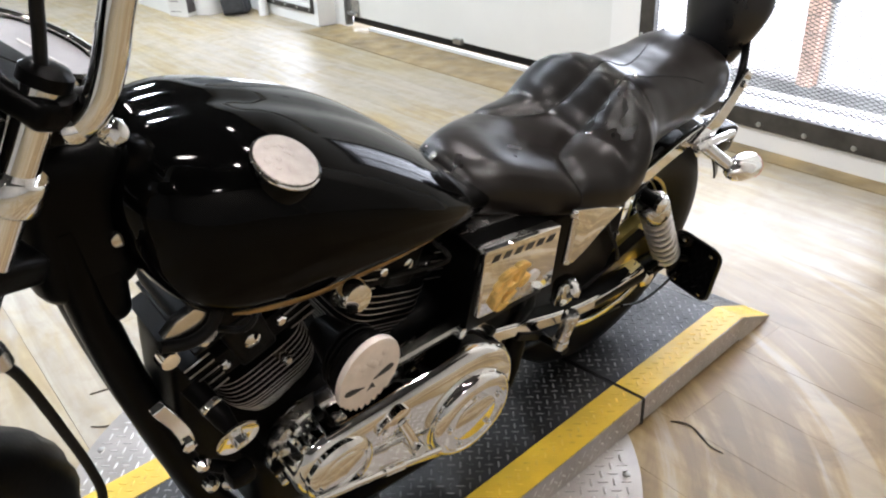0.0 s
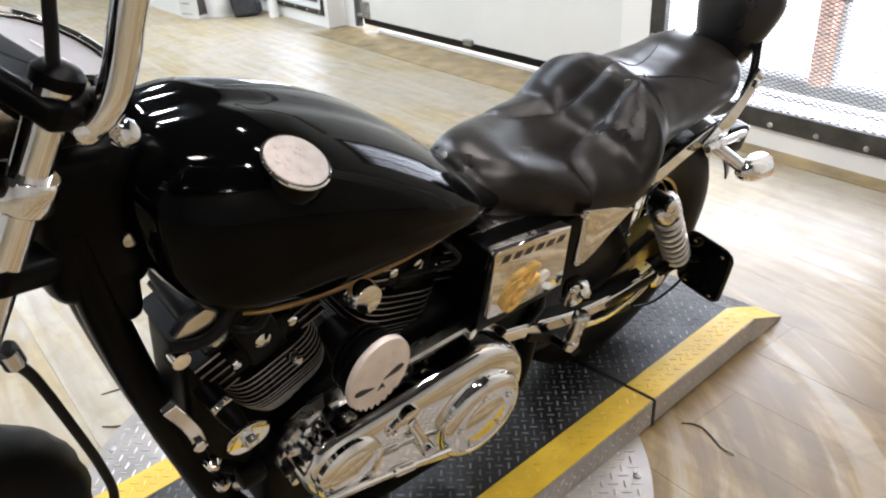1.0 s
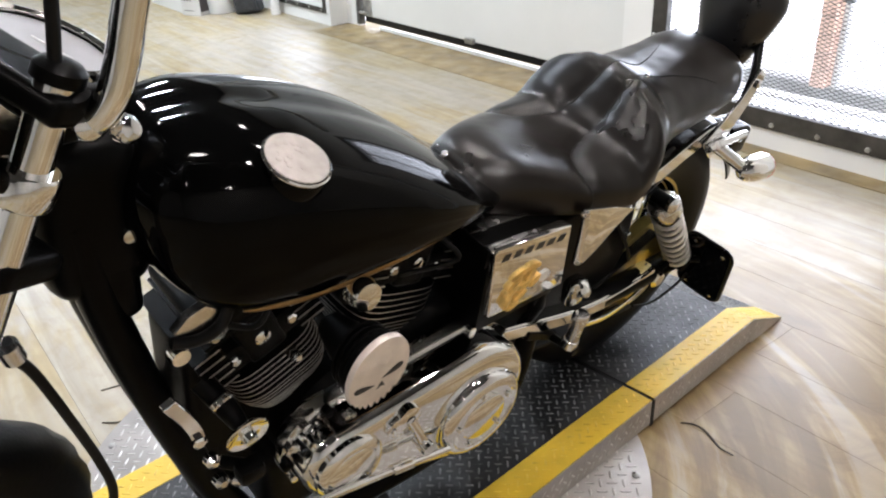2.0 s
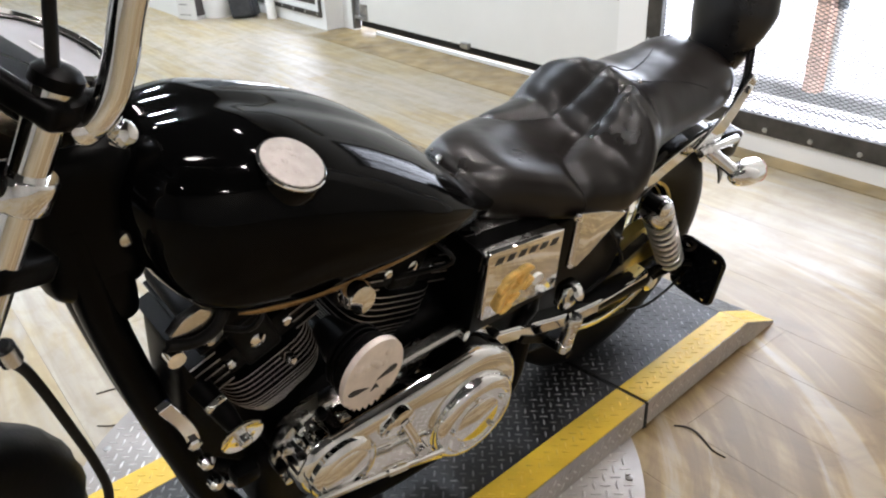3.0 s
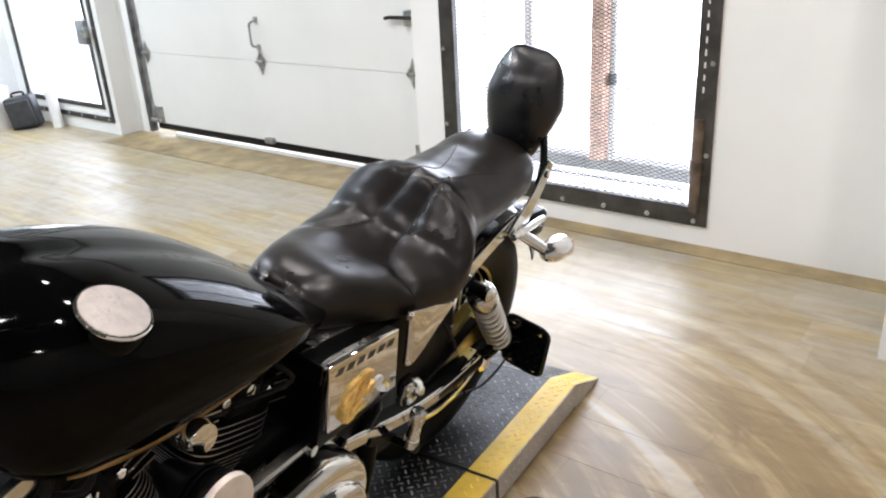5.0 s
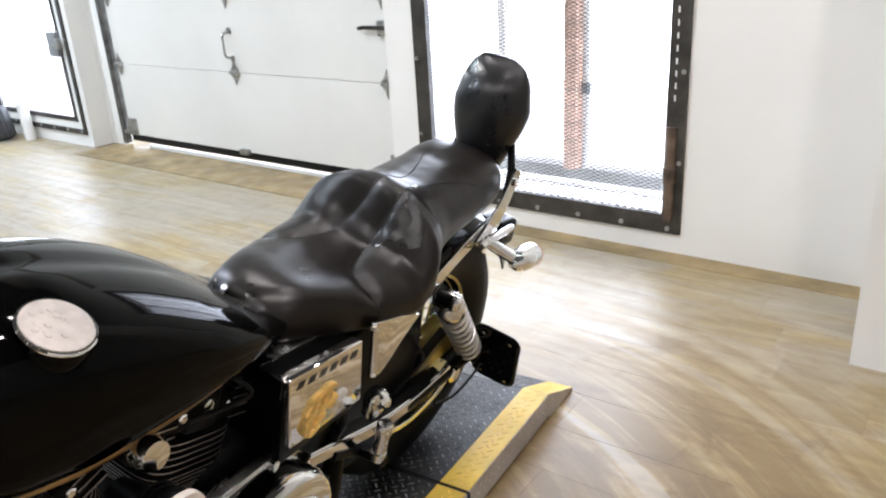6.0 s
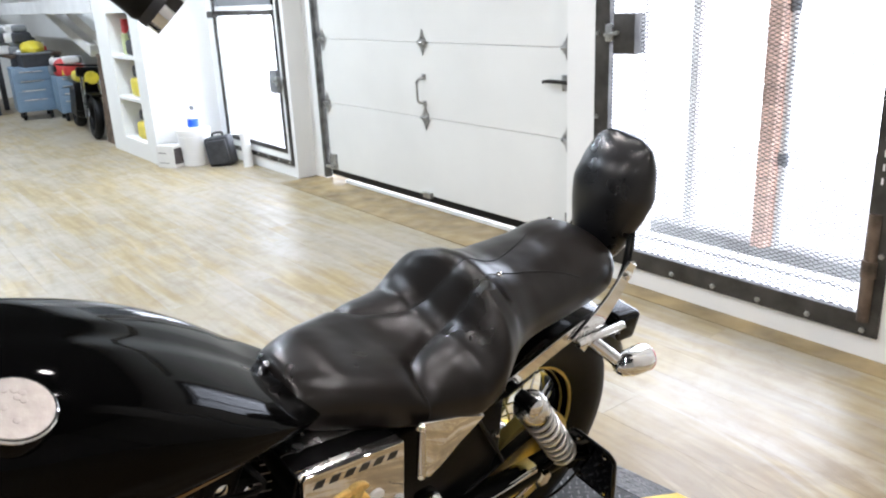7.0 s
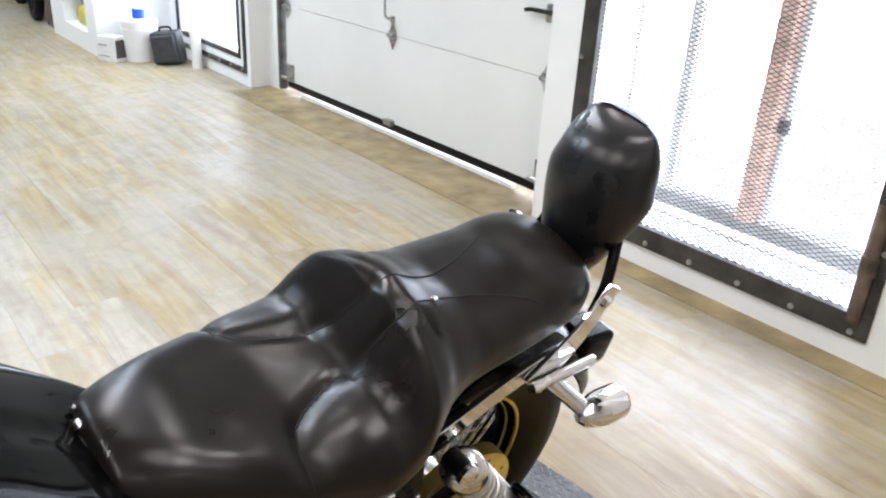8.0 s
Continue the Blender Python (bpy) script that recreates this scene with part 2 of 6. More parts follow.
    bn.inputs["Strength"].default_value, bn.inputs["Distance"].default_value = 0.10, 0.001
    l.new(grain, bn.inputs["Height"])
    l.new(bn.outputs[0], b.inputs["Normal"])
    return m


M_FLOOR = wood_floor()
M_JOINT = mat("floor_joint", (0.30, 0.235, 0.14), 0.8, vary=0.2)


def emitter(name, color, strength):
    m = bpy.data.materials.new(name)
    m.use_nodes = True
    n, l = m.node_tree.nodes, m.node_tree.links
    n.remove(n["Principled BSDF"])
    e = n.new("ShaderNodeEmission")
    e.inputs["Color"].default_value, e.inputs["Strength"].default_value = (*color, 1), strength
    l.new(e.outputs[0], n["Material Output"].inputs["Surface"])
    return m


M_SKYGLOW = emitter("overcast_backdrop", (0.93, 0.95, 1.0), 6.6)
M_LED = emitter("lamp_lens", (1.0, 0.98, 0.95), 40.0)


# ---- mesh helpers ----
def spline(rows, k):
    """A smooth curve through column k of rows over their first column (monotone cubic)."""
    x = np.array([r[0] for r in rows], float)
    y = np.array([r[k] for r in rows], float)
    h = np.diff(x)
    d = np.diff(y) / h
    m = np.zeros(len(x))
    m[0], m[-1] = d[0], d[-1]
    for i in range(1, len(x) - 1):
        if d[i - 1] * d[i] > 0:
            w1, w2 = 2 * h[i] + h[i - 1], h[i] + 2 * h[i - 1]
            m[i] = (w1 + w2) / (w1 / d[i - 1] + w2 / d[i])

    def f(v):
        v = min(max(v, x[0]), x[-1])
        i = int(min(np.searchsorted(x, v, "right") - 1, len(x) - 2))
        t = (v - x[i]) / h[i]
        return float((2 * t ** 3 - 3 * t * t + 1) * y[i] + (t ** 3 - 2 * t * t + t) * h[i] * m[i] + (3 * t * t - 2 * t ** 3) * y[i + 1] + (t ** 3 - t * t) * h[i] * m[i + 1])
    return f


def link(name, bm, material, parent=None, label="", smooth=True):
    me = bpy.data.meshes.new(name)
    bm.normal_update()
    bm.to_mesh(me)
    bm.free()
    for m in (material if isinstance(material, (list, tuple)) else [material]):
        me.materials.append(m)
    if smooth:
        for p in me.polygons:
            p.use_smooth = True
        me.set_sharp_from_angle(angle=radians(40))
    ob = new(name, me)
    if parent:
        ob.parent = parent
    else:
        ob.matrix_world = SCALE
    if label:
        ob["label"] = label
    return ob


def part(name, bm, material, parent, label="", smooth=True):
    return link(name, bm, material, parent, label, smooth)


def thing(name, label, category, m=None, group="", kind=""):
    ob = new(name)
    ob.empty_display_size = 0.1
    ob.matrix_world = SCALE @ m if m is not None else SCALE
    return tagged(ob, label, category, group, kind)


def box(x0, x1, y0, y1, z0, z1, bevel=0.0, seg=2):
    bm = bmesh.new()
    bmesh.ops.create_cube(bm, size=1)
    for v in bm.verts:
        v.co = Vector((x0 + (v.co.x + 0.5) * (x1 - x0), y0 + (v.co.y + 0.5) * (y1 - y0), z0 + (v.co.z + 0.5) * (z1 - z0)))
    if bevel > 0:
        bmesh.ops.bevel(bm, geom=bm.edges[:], offset=bevel, segments=seg, affect="EDGES", profile=0.6)
    return bm


def turn(bm, m):
    bmesh.ops.transform(bm, matrix=m, verts=bm.verts[:])
    return bm


def merge(*bms):
    out = bmesh.new()
    for b in bms:
        me = bpy.data.meshes.new("tmp")
        b.to_mesh(me)
        b.free()
        out.from_mesh(me)
        bpy.data.meshes.remove(me)
    return out


def rings(sections, closed=True, caps=True):
    """A skin over rings of equally many points."""
    bm = bmesh.new()
    vs = [[bm.verts.new(p) for p in s] for s in sections]
    for a, b in zip(vs, vs[1:]):
        k = len(a)
        for i in range(k if closed else k - 1):
            j = (i + 1) % k
            try:
                bm.faces.new((a[i], a[j], b[j], b[i]))
            except ValueError:
                pass
    if caps and closed:
        bm.faces.new(list(reversed(vs[0])))
        bm.faces.new(vs[-1])
    bmesh.ops.recalc_face_normals(bm, faces=bm.faces[:])
    return bm


def smooth_line(points, steps=6):
    """A curve through the points (Catmull-Rom)."""
    p = [Vector(q) for q in points]
    p = [p[0] * 2 - p[1]] + p + [p[-1] * 2 - p[-2]]
    out = []
    for i in range(1, len(p) - 2):
        for s in range(steps):
            t = s / steps
            out.append(0.5 * (2 * p[i] + (p[i + 1] - p[i - 1]) * t + (2 * p[i - 1] - 5 * p[i] + 4 * p[i + 1] - p[i + 2]) * t * t + (3 * p[i] - p[i - 1] - 3 * p[i + 1] + p[i + 2]) * t ** 3))
    out.append(p[-2])
    return out


def tube(points, r, k=12, bend=0, caps=True):
    """A round tube; r: one radius or one for each point."""
    pts = smooth_line(points, bend) if bend else [Vector(q) for q in points]
    rad = r if isinstance(r, (list, tuple)) else [r, r]
    rad = [float(np.interp(i / (len(pts) - 1), np.linspace(0, 1, len(rad)), rad)) for i in range(len(pts))]
    d0 = (pts[1] - pts[0]).normalized()
    u = d0.orthogonal().normalized()
    secs = []
    for i, p in enumerate(pts):
        d = (pts[min(i + 1, len(pts) - 1)] - pts[max(i - 1, 0)]).normalized()
        u = (u - d * u.dot(d)).normalized()
        w = d.cross(u)
        secs.append([p + (u * math.cos(a) + w * math.sin(a)) * rad[i] for a in [2 * math.pi * j / k for j in range(k)]])
    return rings(secs, True, caps)


def lathe(profile, origin=(0, 0, 0), axis=(0, 0, 1), k=28, caps=True):
    """profile: (distance along the axis, radius)."""
    q = Vector(axis).normalized().to_track_quat("Z", "Y")
    secs = [[Vector(origin) + q @ Vector((r * math.cos(2 * math.pi * j / k), r * math.sin(2 * math.pi * j / k), h)) for j in range(k)] for h, r in profile]
    return rings(secs, True, caps)


def slab(outline, x0, x1, bevel=0.0, seg=2):
    """A plate whose outline is given in (y, z), from x0 to x1."""
    bm = bmesh.new()
    f = bm.faces.new([bm.verts.new((x0, y, z)) for y, z in outline])
    r = bmesh.ops.extrude_face_region(bm, geom=[f])
    for v in r["geom"]:
        if isinstance(v, bmesh.types.BMVert):
            v.co.x = x1
    bmesh.ops.recalc_face_normals(bm, faces=bm.faces[:])
    if bevel > 0:
        es = [e for e in bm.edges if abs(e.verts[0].co.x - x1) < 1e-6 and abs(e.verts[1].co.x - x1) < 1e-6]
        bmesh.ops.bevel(bm, geom=es, offset=bevel, segments=seg, affect="EDGES", profile=0.5)
    return bm


def oval(cy, cz, ry, rz, k=28, turn_deg=0.0):
    a0 = radians(turn_deg)
    out = []
    for j in range(k):
        a = 2 * math.pi * j / k
        y, z = ry * math.cos(a), rz * math.sin(a)
        out.append((cy + y * math.cos(a0) - z * math.sin(a0), cz + y * math.sin(a0) + z * math.cos(a0)))
    return out


def capsule(ay, az, ra, by, bz, rb, k=14):
    """The outline round two circles in the y-z plane."""
    d = math.atan2(bz - az, by - ay)
    L = math.hypot(by - ay, bz - az)
    g = math.acos(max(-1, min(1, (ra - rb) / L)))
    out = []
    for j in range(k + 1):
        a = d + g + (2 * math.pi - 2 * g) * j / k
        out.append((ay + ra * math.cos(a), az + ra * math.sin(a)))
    for j in range(k + 1):
        a = d - g + 2 * g * j / k
        out.append((by + rb * math.cos(a), bz + rb * math.sin(a)))
    return out


def bolt_head(p, axis, r, h):
    return lathe([(0, r), (h * 0.7, r), (h, r * 0.7)], p, axis, 6)


# ---- the room ----
YW, YD = 3.37, 3.52
DOORL, DOORR = -5.40, -2.70     # garage door's opening
GATE = (-2.53, -1.25)           # first gate's outer edges
GATE2 = (-6.62, -5.45)          # second gate's outer edges


def wall(name, pieces, material=M_WALL, label=""):
    ob = link(name, merge(*[box(*p) for p in pieces]), material, None, label, smooth=False)
    return tagged(ob, label, "wall", kind="structure")


T2 = YW + 0.28
wall("wall_north", [
    (-14.0, GATE2[0] + 0.07, YW, T2, 0, CEIL),
    (GATE2[0] + 0.07, GATE2[1] - 0.07, YW, T2, 2.25, CEIL),
    (GATE2[0] + 0.07, GATE2[1] - 0.07, YW, T2, 0, 0.14),
    (GATE2[1] - 0.07, DOORL, YW, T2, 0, CEIL),
    (DOORL, DOORR, YW, T2, 2.30, CEIL),
    (DOORR, GATE[0] + 0.06, YW, T2, 0, CEIL),
    (GATE[0] + 0.06, GATE[1] - 0.06, YW, T2, 2.25, CEIL),
    (GATE[0] + 0.06, GATE[1] - 0.06, YW, T2, 0, 0.13),
    (GATE[1] - 0.06, 3.2, YW, T2, 0, CEIL),
], M_WALL, "white painted wall with a garage door and two gated openings")
wall("wall_east", [(3.0, 3.2, -4.0, YW, 0, CEIL)], M_BACKWALL, "plain grey painted end wall")
wall("wall_south", [(-14.0, 3.2, -4.2, -4.0, 0, CEIL)], M_BACKWALL, "plain grey painted wall")
wall("wall_west", [(-14.2, -14.0, -4.2, T2, 0, CEIL)], M_WALL, "plain white painted wall at the far end")
wall("wall_pier", [(-0.52, 0.0, 2.79, YW, 0, CEIL)], M_WALL, "white painted pier standing out from the wall")
cl = link("ceiling", box(-14.2, 3.2, -4.2, T2, CEIL, CEIL + 0.1), M_CEIL, smooth=False)
tagged(cl, "dark painted ceiling", "ceiling", kind="structure")


def ceiling_lamp():
    ob = thing("ceiling_lamp", "round white ceiling spotlight, switched on", "ceiling light", pose(0, 0, CEIL), "ceiling lights")
    part("housing", lathe([(0, 0.085), (-0.05, 0.085), (-0.055, 0.076), (-0.03, 0.068)], k=24), M_PIPE, ob)
    part("lens", lathe([(-0.028, 0.067), (-0.030, 0.06)], k=24), M_LED, ob, "glowing lamp lens")
    return ob


lamp = ceiling_lamp()
# the last spot is an unseen extra, added to brighten the chrome's reflections
spots = [(-11.2, 1.4, 70), (-8.4, 1.4, 100), (-5.9, 2.2, 88), (-5.6, -0.6, 50), (-3.2, 1.57, 46), (-3.6, -0.6, 52), (-2.0, 2.3, 10), (-2.5, 1.23, 20), (-1.9, -1.2, 28), (-0.95, 2.25, 14), (-0.6, 1.1, 9), (-0.4, -1.2, 28), (0.1, 1.57, 28), (2.4, 1.0, 18), (1.5, -0.9, 18)]
for i, (x, y, watts) in enumerate(spots):
    if i == 0:
        lamp.matrix_world = SCALE @ pose(x, y, CEIL)
    else:
        copy_thing(lamp, pose(x * K, y * K, CEIL * K))
    spot = area("spot_glow", pose(x, y, CEIL - 0.06), 0.13, 0.13, watts, (0.88, 0.95, 1.0) if x < -2.6 else (1.0, 0.90, 0.81))
    spot.data.shape = "DISK"

# floor base and outdoor ground
fl = link("floor", box(-14.2, 3.2, -4.2, T2, -0.1, -0.0035), M_JOINT, smooth=False)
tagged(fl, "light oak vinyl plank floor, scuffed and glossy", "floor", kind="structure")
gr = link("ground", box(-60, 60, T2, 90, -0.16, -0.06), M_OUT, smooth=False)
tagged(gr, "pale concrete yard outside", "ground", kind="structure")
bd = link("backdrop", box(-14, 6, 7.0, 7.05, -0.06, 6), M_SKYGLOW, smooth=False)
tagged(bd, "white overcast brightness outside", "sky", kind="structure")
th = link("threshold", merge(box(-5.36, -2.70, 3.195, YD + 0.06, -0.003, 0.003), box(-2.70, 2.99, 3.262, YW - 0.001, -0.003, 0.0028)), M_THRESH, smooth=False)
tagged(th, "worn ochre concrete strip along the wall and the garage door", "threshold", kind="structure")


# ---- garage door ----
def garage_door():
    ob = thing("door_1", "closed white sectional garage door with galvanised hinges", "garage door", kind="structure")
    zs = [0.085, 0.565, 1.0, 1.44, 1.88, 2.30]
    for a, b in zip(zs, zs[1:]):
        part("panel", box(-5.17, DOORR - 0.005, YD, YD + 0.05, a + 0.001, b - 0.001, 0.003), M_GARAGE, ob, smooth=False)
    part("bottom_seal", box(-5.17, DOORR - 0.005, YD + 0.004, YD + 0.045, 0.042, 0.083, 0.004), M_RUBBER, ob, "black rubber bottom seal")
    # daylight under the seal is put in as a white strip
    part("light_gap", box(-5.0, DOORR - 0.3, YD + 0.01, YD + 0.04, 0.004, 0.024), M_PIPE, ob, "white strip standing for the daylight under the door")
    part("track", box(-5.235, -5.195, YD - 0.03, YD + 0.02, 0.02, 2.3, 0.008), M_TRACK, ob, "dark steel guide track")
    part("jamb_filler", box(DOORL, -5.25, YD - 0.005, YD + 0.05, 0, 2.3), M_WALL, ob, smooth=False)

    def hinge(x, z, half=False):
        pts = [(0, 0.075), (0.018, 0.03), (0.032, 0.02), (0.032, -0.02), (0.018, -0.03), (0, -0.075), (-0.018, -0.03), (-0.032, -0.02), (-0.032, 0.02), (-0.018, 0.03)]
        bm = bmesh.new()
        f = bm.faces.new([bm.verts.new((x + (min(px, 0) if half else px), YD - 0.004, z + pz)) for px, pz in pts if not (half and px > 0)])
        r = bmesh.ops.extrude_face_region(bm, geom=[f])
        for v in r["geom"]:
            if isinstance(v, bmesh.types.BMVert):
                v.co.y -= 0.005
        bmesh.ops.recalc_face_normals(bm, faces=bm.faces[:])
        h = part("hinge", bm, M_ZINC, ob, "galvanised hinge", smooth=False)
        part("hinge_pin", merge(tube([(x - 0.03, YD - 0.016, z), (x + 0.028, YD - 0.016, z)], 0.011, 10),
                                bolt_head((x, YD - 0.009, z + 0.045), (0, -1, 0), 0.008, 0.006),
                                bolt_head((x, YD - 0.009, z - 0.045), (0, -1, 0), 0.008, 0.006)), M_ZINC, h)

    for z in zs[1:-1]:
        for x, half in ((-5.135, False), (-3.98, False), (DOORR - 0.13, True)):
            hinge(x, z, half)
    hb = part("pull_handle", tube([(-3.985, YD - 0.004, 0.80), (-3.985, YD - 0.05, 0.785), (-3.985, YD - 0.055, 0.73), (-3.985, YD - 0.05, 0.665), (-3.985, YD - 0.004, 0.65)], 0.007, 10, bend=5), M_ZINC, ob, "steel pull handle")
    part("handle_foot", merge(box(-4.0, -3.97, YD - 0.008, YD, 0.785, 0.82, 0.003), box(-4.0, -3.97, YD - 0.008, YD, 0.63, 0.665, 0.003)), M_ZINC, hb)
    lt = part("slide_latch", box(-2.86, -2.76, YD - 0.02, YD, 0.80, 0.875, 0.004), M_ZINC, ob, "galvanised slide latch")
    part("latch_bar", merge(box(-2.95, -2.80, YD - 0.03, YD - 0.018, 0.832, 0.85, 0.003), tube([(-2.945, YD - 0.06, 0.841), (-2.945, YD - 0.02, 0.841)], 0.009, 10)), M_FRAME, lt)
    for x in (-5.12, DOORR - 0.10):
        part("bottom_bracket", merge(box(x - 0.045, x + 0.045, YD - 0.012, YD, 0.085, 0.20, 0.003), tube([(x - 0.06, YD - 0.03, 0.11), (x + 0.04, YD - 0.03, 0.11)], 0.012, 10)), M_ZINC, ob)
    part("drain_bracket", box(-4.02, -3.95, YD - 0.03, YD, 0.075, 0.11, 0.004), M_ZINC, ob)
    return ob


garage_door()


# ---- the gates of expanded metal ----
def expanded_mesh(x0, x1, y, z0, z1, wide=0.034, tall=0.0155, t=0.0012):
    """Diamonds of thin strands."""
    vs, fs = [], []

    def strand(ax, az, bx, bz):
        dx, dz = bx - ax, bz - az
        L = math.hypot(dx, dz)
        nx, nz = -dz / L * t, dx / L * t
        i = len(vs)
        for px, pz in ((ax, az), (bx, bz)):
            vs.extend([(px + nx, y, pz + nz), (px - nx, y, pz - nz), (px, y + 2.5 * t, pz)])
        fs.extend([(i, i + 3, i + 4, i + 1), (i + 1, i + 4, i + 5, i + 2), (i + 2, i + 5, i + 3, i)])

    cols, rws = int((x1 - x0) / wide), int((z1 - z0) / tall)
    for r in range(rws):
        for c in range(cols):
            xa, xb = x0 + c * wide, x0 + (c + 0.5) * wide
            xc = xa + wide
            za, zb = z0 + r * tall, z0 + (r + 0.5) * tall
            zc = za + tall
            strand(xa, zb, xb, zc)
            strand(xb, zc, xc, zb)
            strand(xa, zb, xb, za)
            strand(xb, za, xc, zb)
    me = bpy.data.meshes.new("mesh_infill")
    me.from_pydata(vs, [], fs)
    me.materials.append(M_MESH)
    return me


def gate(x0, x1, lock_at, hinge_at, label, w=0.078, lock_z=1.0):
    z0, z1 = 0.085, 2.24
    ob = thing("security_gate", label, "gate", group="gates of expanded metal")
    y0, y1 = YW - 0.012, YW + 0.02
    for n_, b in (("bottom_rail", (x0, x1, z0, z0 + w)), ("top_rail", (x0, x1, z1 - w, z1)), ("stile", (x0, x0 + w, z0 + w, z1 - w)), ("stile", (x1 - w, x1, z0 + w, z1 - w))):
        part(n_, box(b[0], b[1], y0, y1, b[2], b[3], 0.003), M_FRAME, ob, smooth=False)
    inf = new("mesh_infill", expanded_mesh(x0 + w - 0.01, x1 - w + 0.01, YW + 0.006, z0 + w - 0.01, z1 - w + 0.01))
    inf.parent = ob
    inf["kind"] = "stuff"
    if w > 0.05:
        lap = new("mesh_overlap", expanded_mesh(x0 + w + 0.007, x1 - w - 0.02, YW + 0.012, z0 + w - 0.004, z0 + w + 0.075))
        lap.parent = ob
        lap["kind"] = "stuff"
    n_bolt = 7
    for i in range(n_bolt):
        bx = x0 + 0.05 + (x1 - x0 - 0.10) * i / (n_bolt - 1) * 1.0
        part("bolt", bolt_head((bx, y0, z0 + 0.022), (0, -1, 0), 0.011, 0.008), M_ZINC, ob)
    for xs in (x0 + 0.018, x1 - 0.018):
        for z in (0.38, 0.73, 1.08, 1.45, 1.85):
            part("bolt", bolt_head((xs, y0, z), (0, -1, 0), 0.010, 0.008), M_ZINC, ob)
    lb = part("lock_box", box(lock_at - 0.055, lock_at + 0.055, y0 - 0.02, y1 + 0.02, lock_z, lock_z + 0.16, 0.004), M_GREYP if lock_at < -4 else M_FRAME, ob, "steel lock box")
    side = -1 if lock_at < -2.2 and lock_at > -4 else 1
    part("lever", merge(tube([(lock_at + side * 0.10, y0 - 0.018, lock_z + 0.075), (lock_at + side * 0.02, y0 - 0.03, lock_z + 0.085)], 0.009, 10), box(lock_at + side * 0.07 - 0.02, lock_at + side * 0.07 + 0.02, y0 - 0.03, y0, lock_z + 0.05, lock_z + 0.12, 0.004)), M_ZINC, lb, "galvanised lever and keeper")
    # inner leaf edge with a row of slots, on the hinge side
    if w > 0.05:
        part("perforated_strip", box(hinge_at - 0.012, hinge_at + 0.012, y1, y1 + 0.02, z0 + w, z1 - w), M_FRAME, ob, smooth=False)
    return ob


g1 = gate(GATE[0], GATE[1], -2.36, -1.31, "dark steel gate with expanded metal mesh, closed")
# white bars on the stile stand for daylight seen through its slots
for i in range(34):
    part("slot", box(GATE[1] - 0.050, GATE[1] - 0.044, YW - 0.0145, YW - 0.0115, 0.62 + i * 0.046, 0.642 + i * 0.046), M_PIPE, g1, smooth=False)
part("rusted_post", tube([(GATE[1] - 0.052, YW - 0.012, 0.14), (GATE[1] - 0.052, YW - 0.012, 0.52)], 0.021, 12), M_RUST, g1, "rust-stained hinge post")
part("hinge_knuckle", lathe([(0, 0.027), (0.06, 0.027)], (GATE[1] - 0.052, YW - 0.012, 0.30), k=14), M_RUST, g1)
part("foot_bolt", merge(box(-2.50, -2.40, YW - 0.045, YW - 0.012, 0.17, 0.23, 0.005), tube([(-2.49, YW - 0.05, 0.20), (-2.36, YW - 0.05, 0.20)], 0.010, 10)), M_ZINC, g1, "galvanised slide bolt")
g2 = gate(GATE2[0], GATE2[1], -5.60, -6.5, "dark steel gate with expanded metal mesh beside the garage door", 0.034, 0.62)
part("inner_stile", box(-5.58, -5.545, YW + 0.0, YW + 0.03, 0.20, 2.16), M_FRAME, g2, smooth=False)
part("inner_rail", box(-6.55, -5.545, YW + 0.0, YW + 0.03, 0.168, 0.2), M_FRAME, g2, smooth=False)
part("mid_rail", box(-6.58, -5.585, YW - 0.004, YW + 0.03, 1.165, 1.20), M_FRAME, g2, smooth=False)
part("rail_gap", box(-6.58, -5.545, YW - 0.004, YW + 0.02, 1.202, 1.235), M_WALL, g2, smooth=False)
part("transom_panel", box(-6.58, -5.545, YW + 0.0, YW + 0.02, 1.237, 2.16), M_GREYP, g2, "grey panel above the rail", smooth=False)
part("door_closer", merge(box(-6.62, -6.50, YW - 0.06, YW - 0.012, 1.15, 1.20, 0.008), box(-6.60, -6.42, YW - 0.05, YW - 0.03, 1.185, 1.20, 0.004)), M_FRAME, g2, "dark door closer")
part("panel_gap", merge(box(-5.545, -5.485, YW + 0.004, YW + 0.02, 0.12, 2.2), box(-6.58, -5.545, YW + 0.004, YW + 0.02, 0.12, 0.168)), M_WALL, g2, smooth=False)

# what stands just outside the first gate
# the sill's shade is in its grey colour
sl = link("window_sill", box(GATE[0] + 0.06, GATE[1] - 0.06, YW + 0.33, YW + 0.42, 0.14, 0.20, 0.006), M_SILL, smooth=False)
tagged(sl, "concrete sill outside the gate, its shade painted in grey", "sill", kind="structure")
pier = thing("brick_pier", "narrow pinkish-orange brick pier outside the gate", "pier", pose(-1.89, 3.71, 0.2))
for i in range(30):
    part("brick", box(-0.032, 0.032, -0.05, 0.05, i * 0.075, i * 0.075 + 0.066, 0.003, 1), M_BRICK, pier, smooth=False)
part("mortar", box(-0.029, 0.029, -0.047, 0.047, 0, 2.25), M_MORTAR, pier, smooth=False)
dp = thing("downpipe", "white plastic downpipe beside the brick pier", "pipe", pose(-1.835, 3.71, 0.2))
part("pipe", tube([(0, 0, 0), (0, 0, 2.25)], 0.017, 14), M_PIPE, dp)
for z in (0.35, 0.95, 1.6):
    part("clamp", lathe([(0, 0.021), (0.05, 0.021)], (0, 0, z), k=14), M_GREYP, dp)
ps = thing("grey_post", "slim grey post outside the gate", "post", pose(-2.27, 3.72, 0.2))
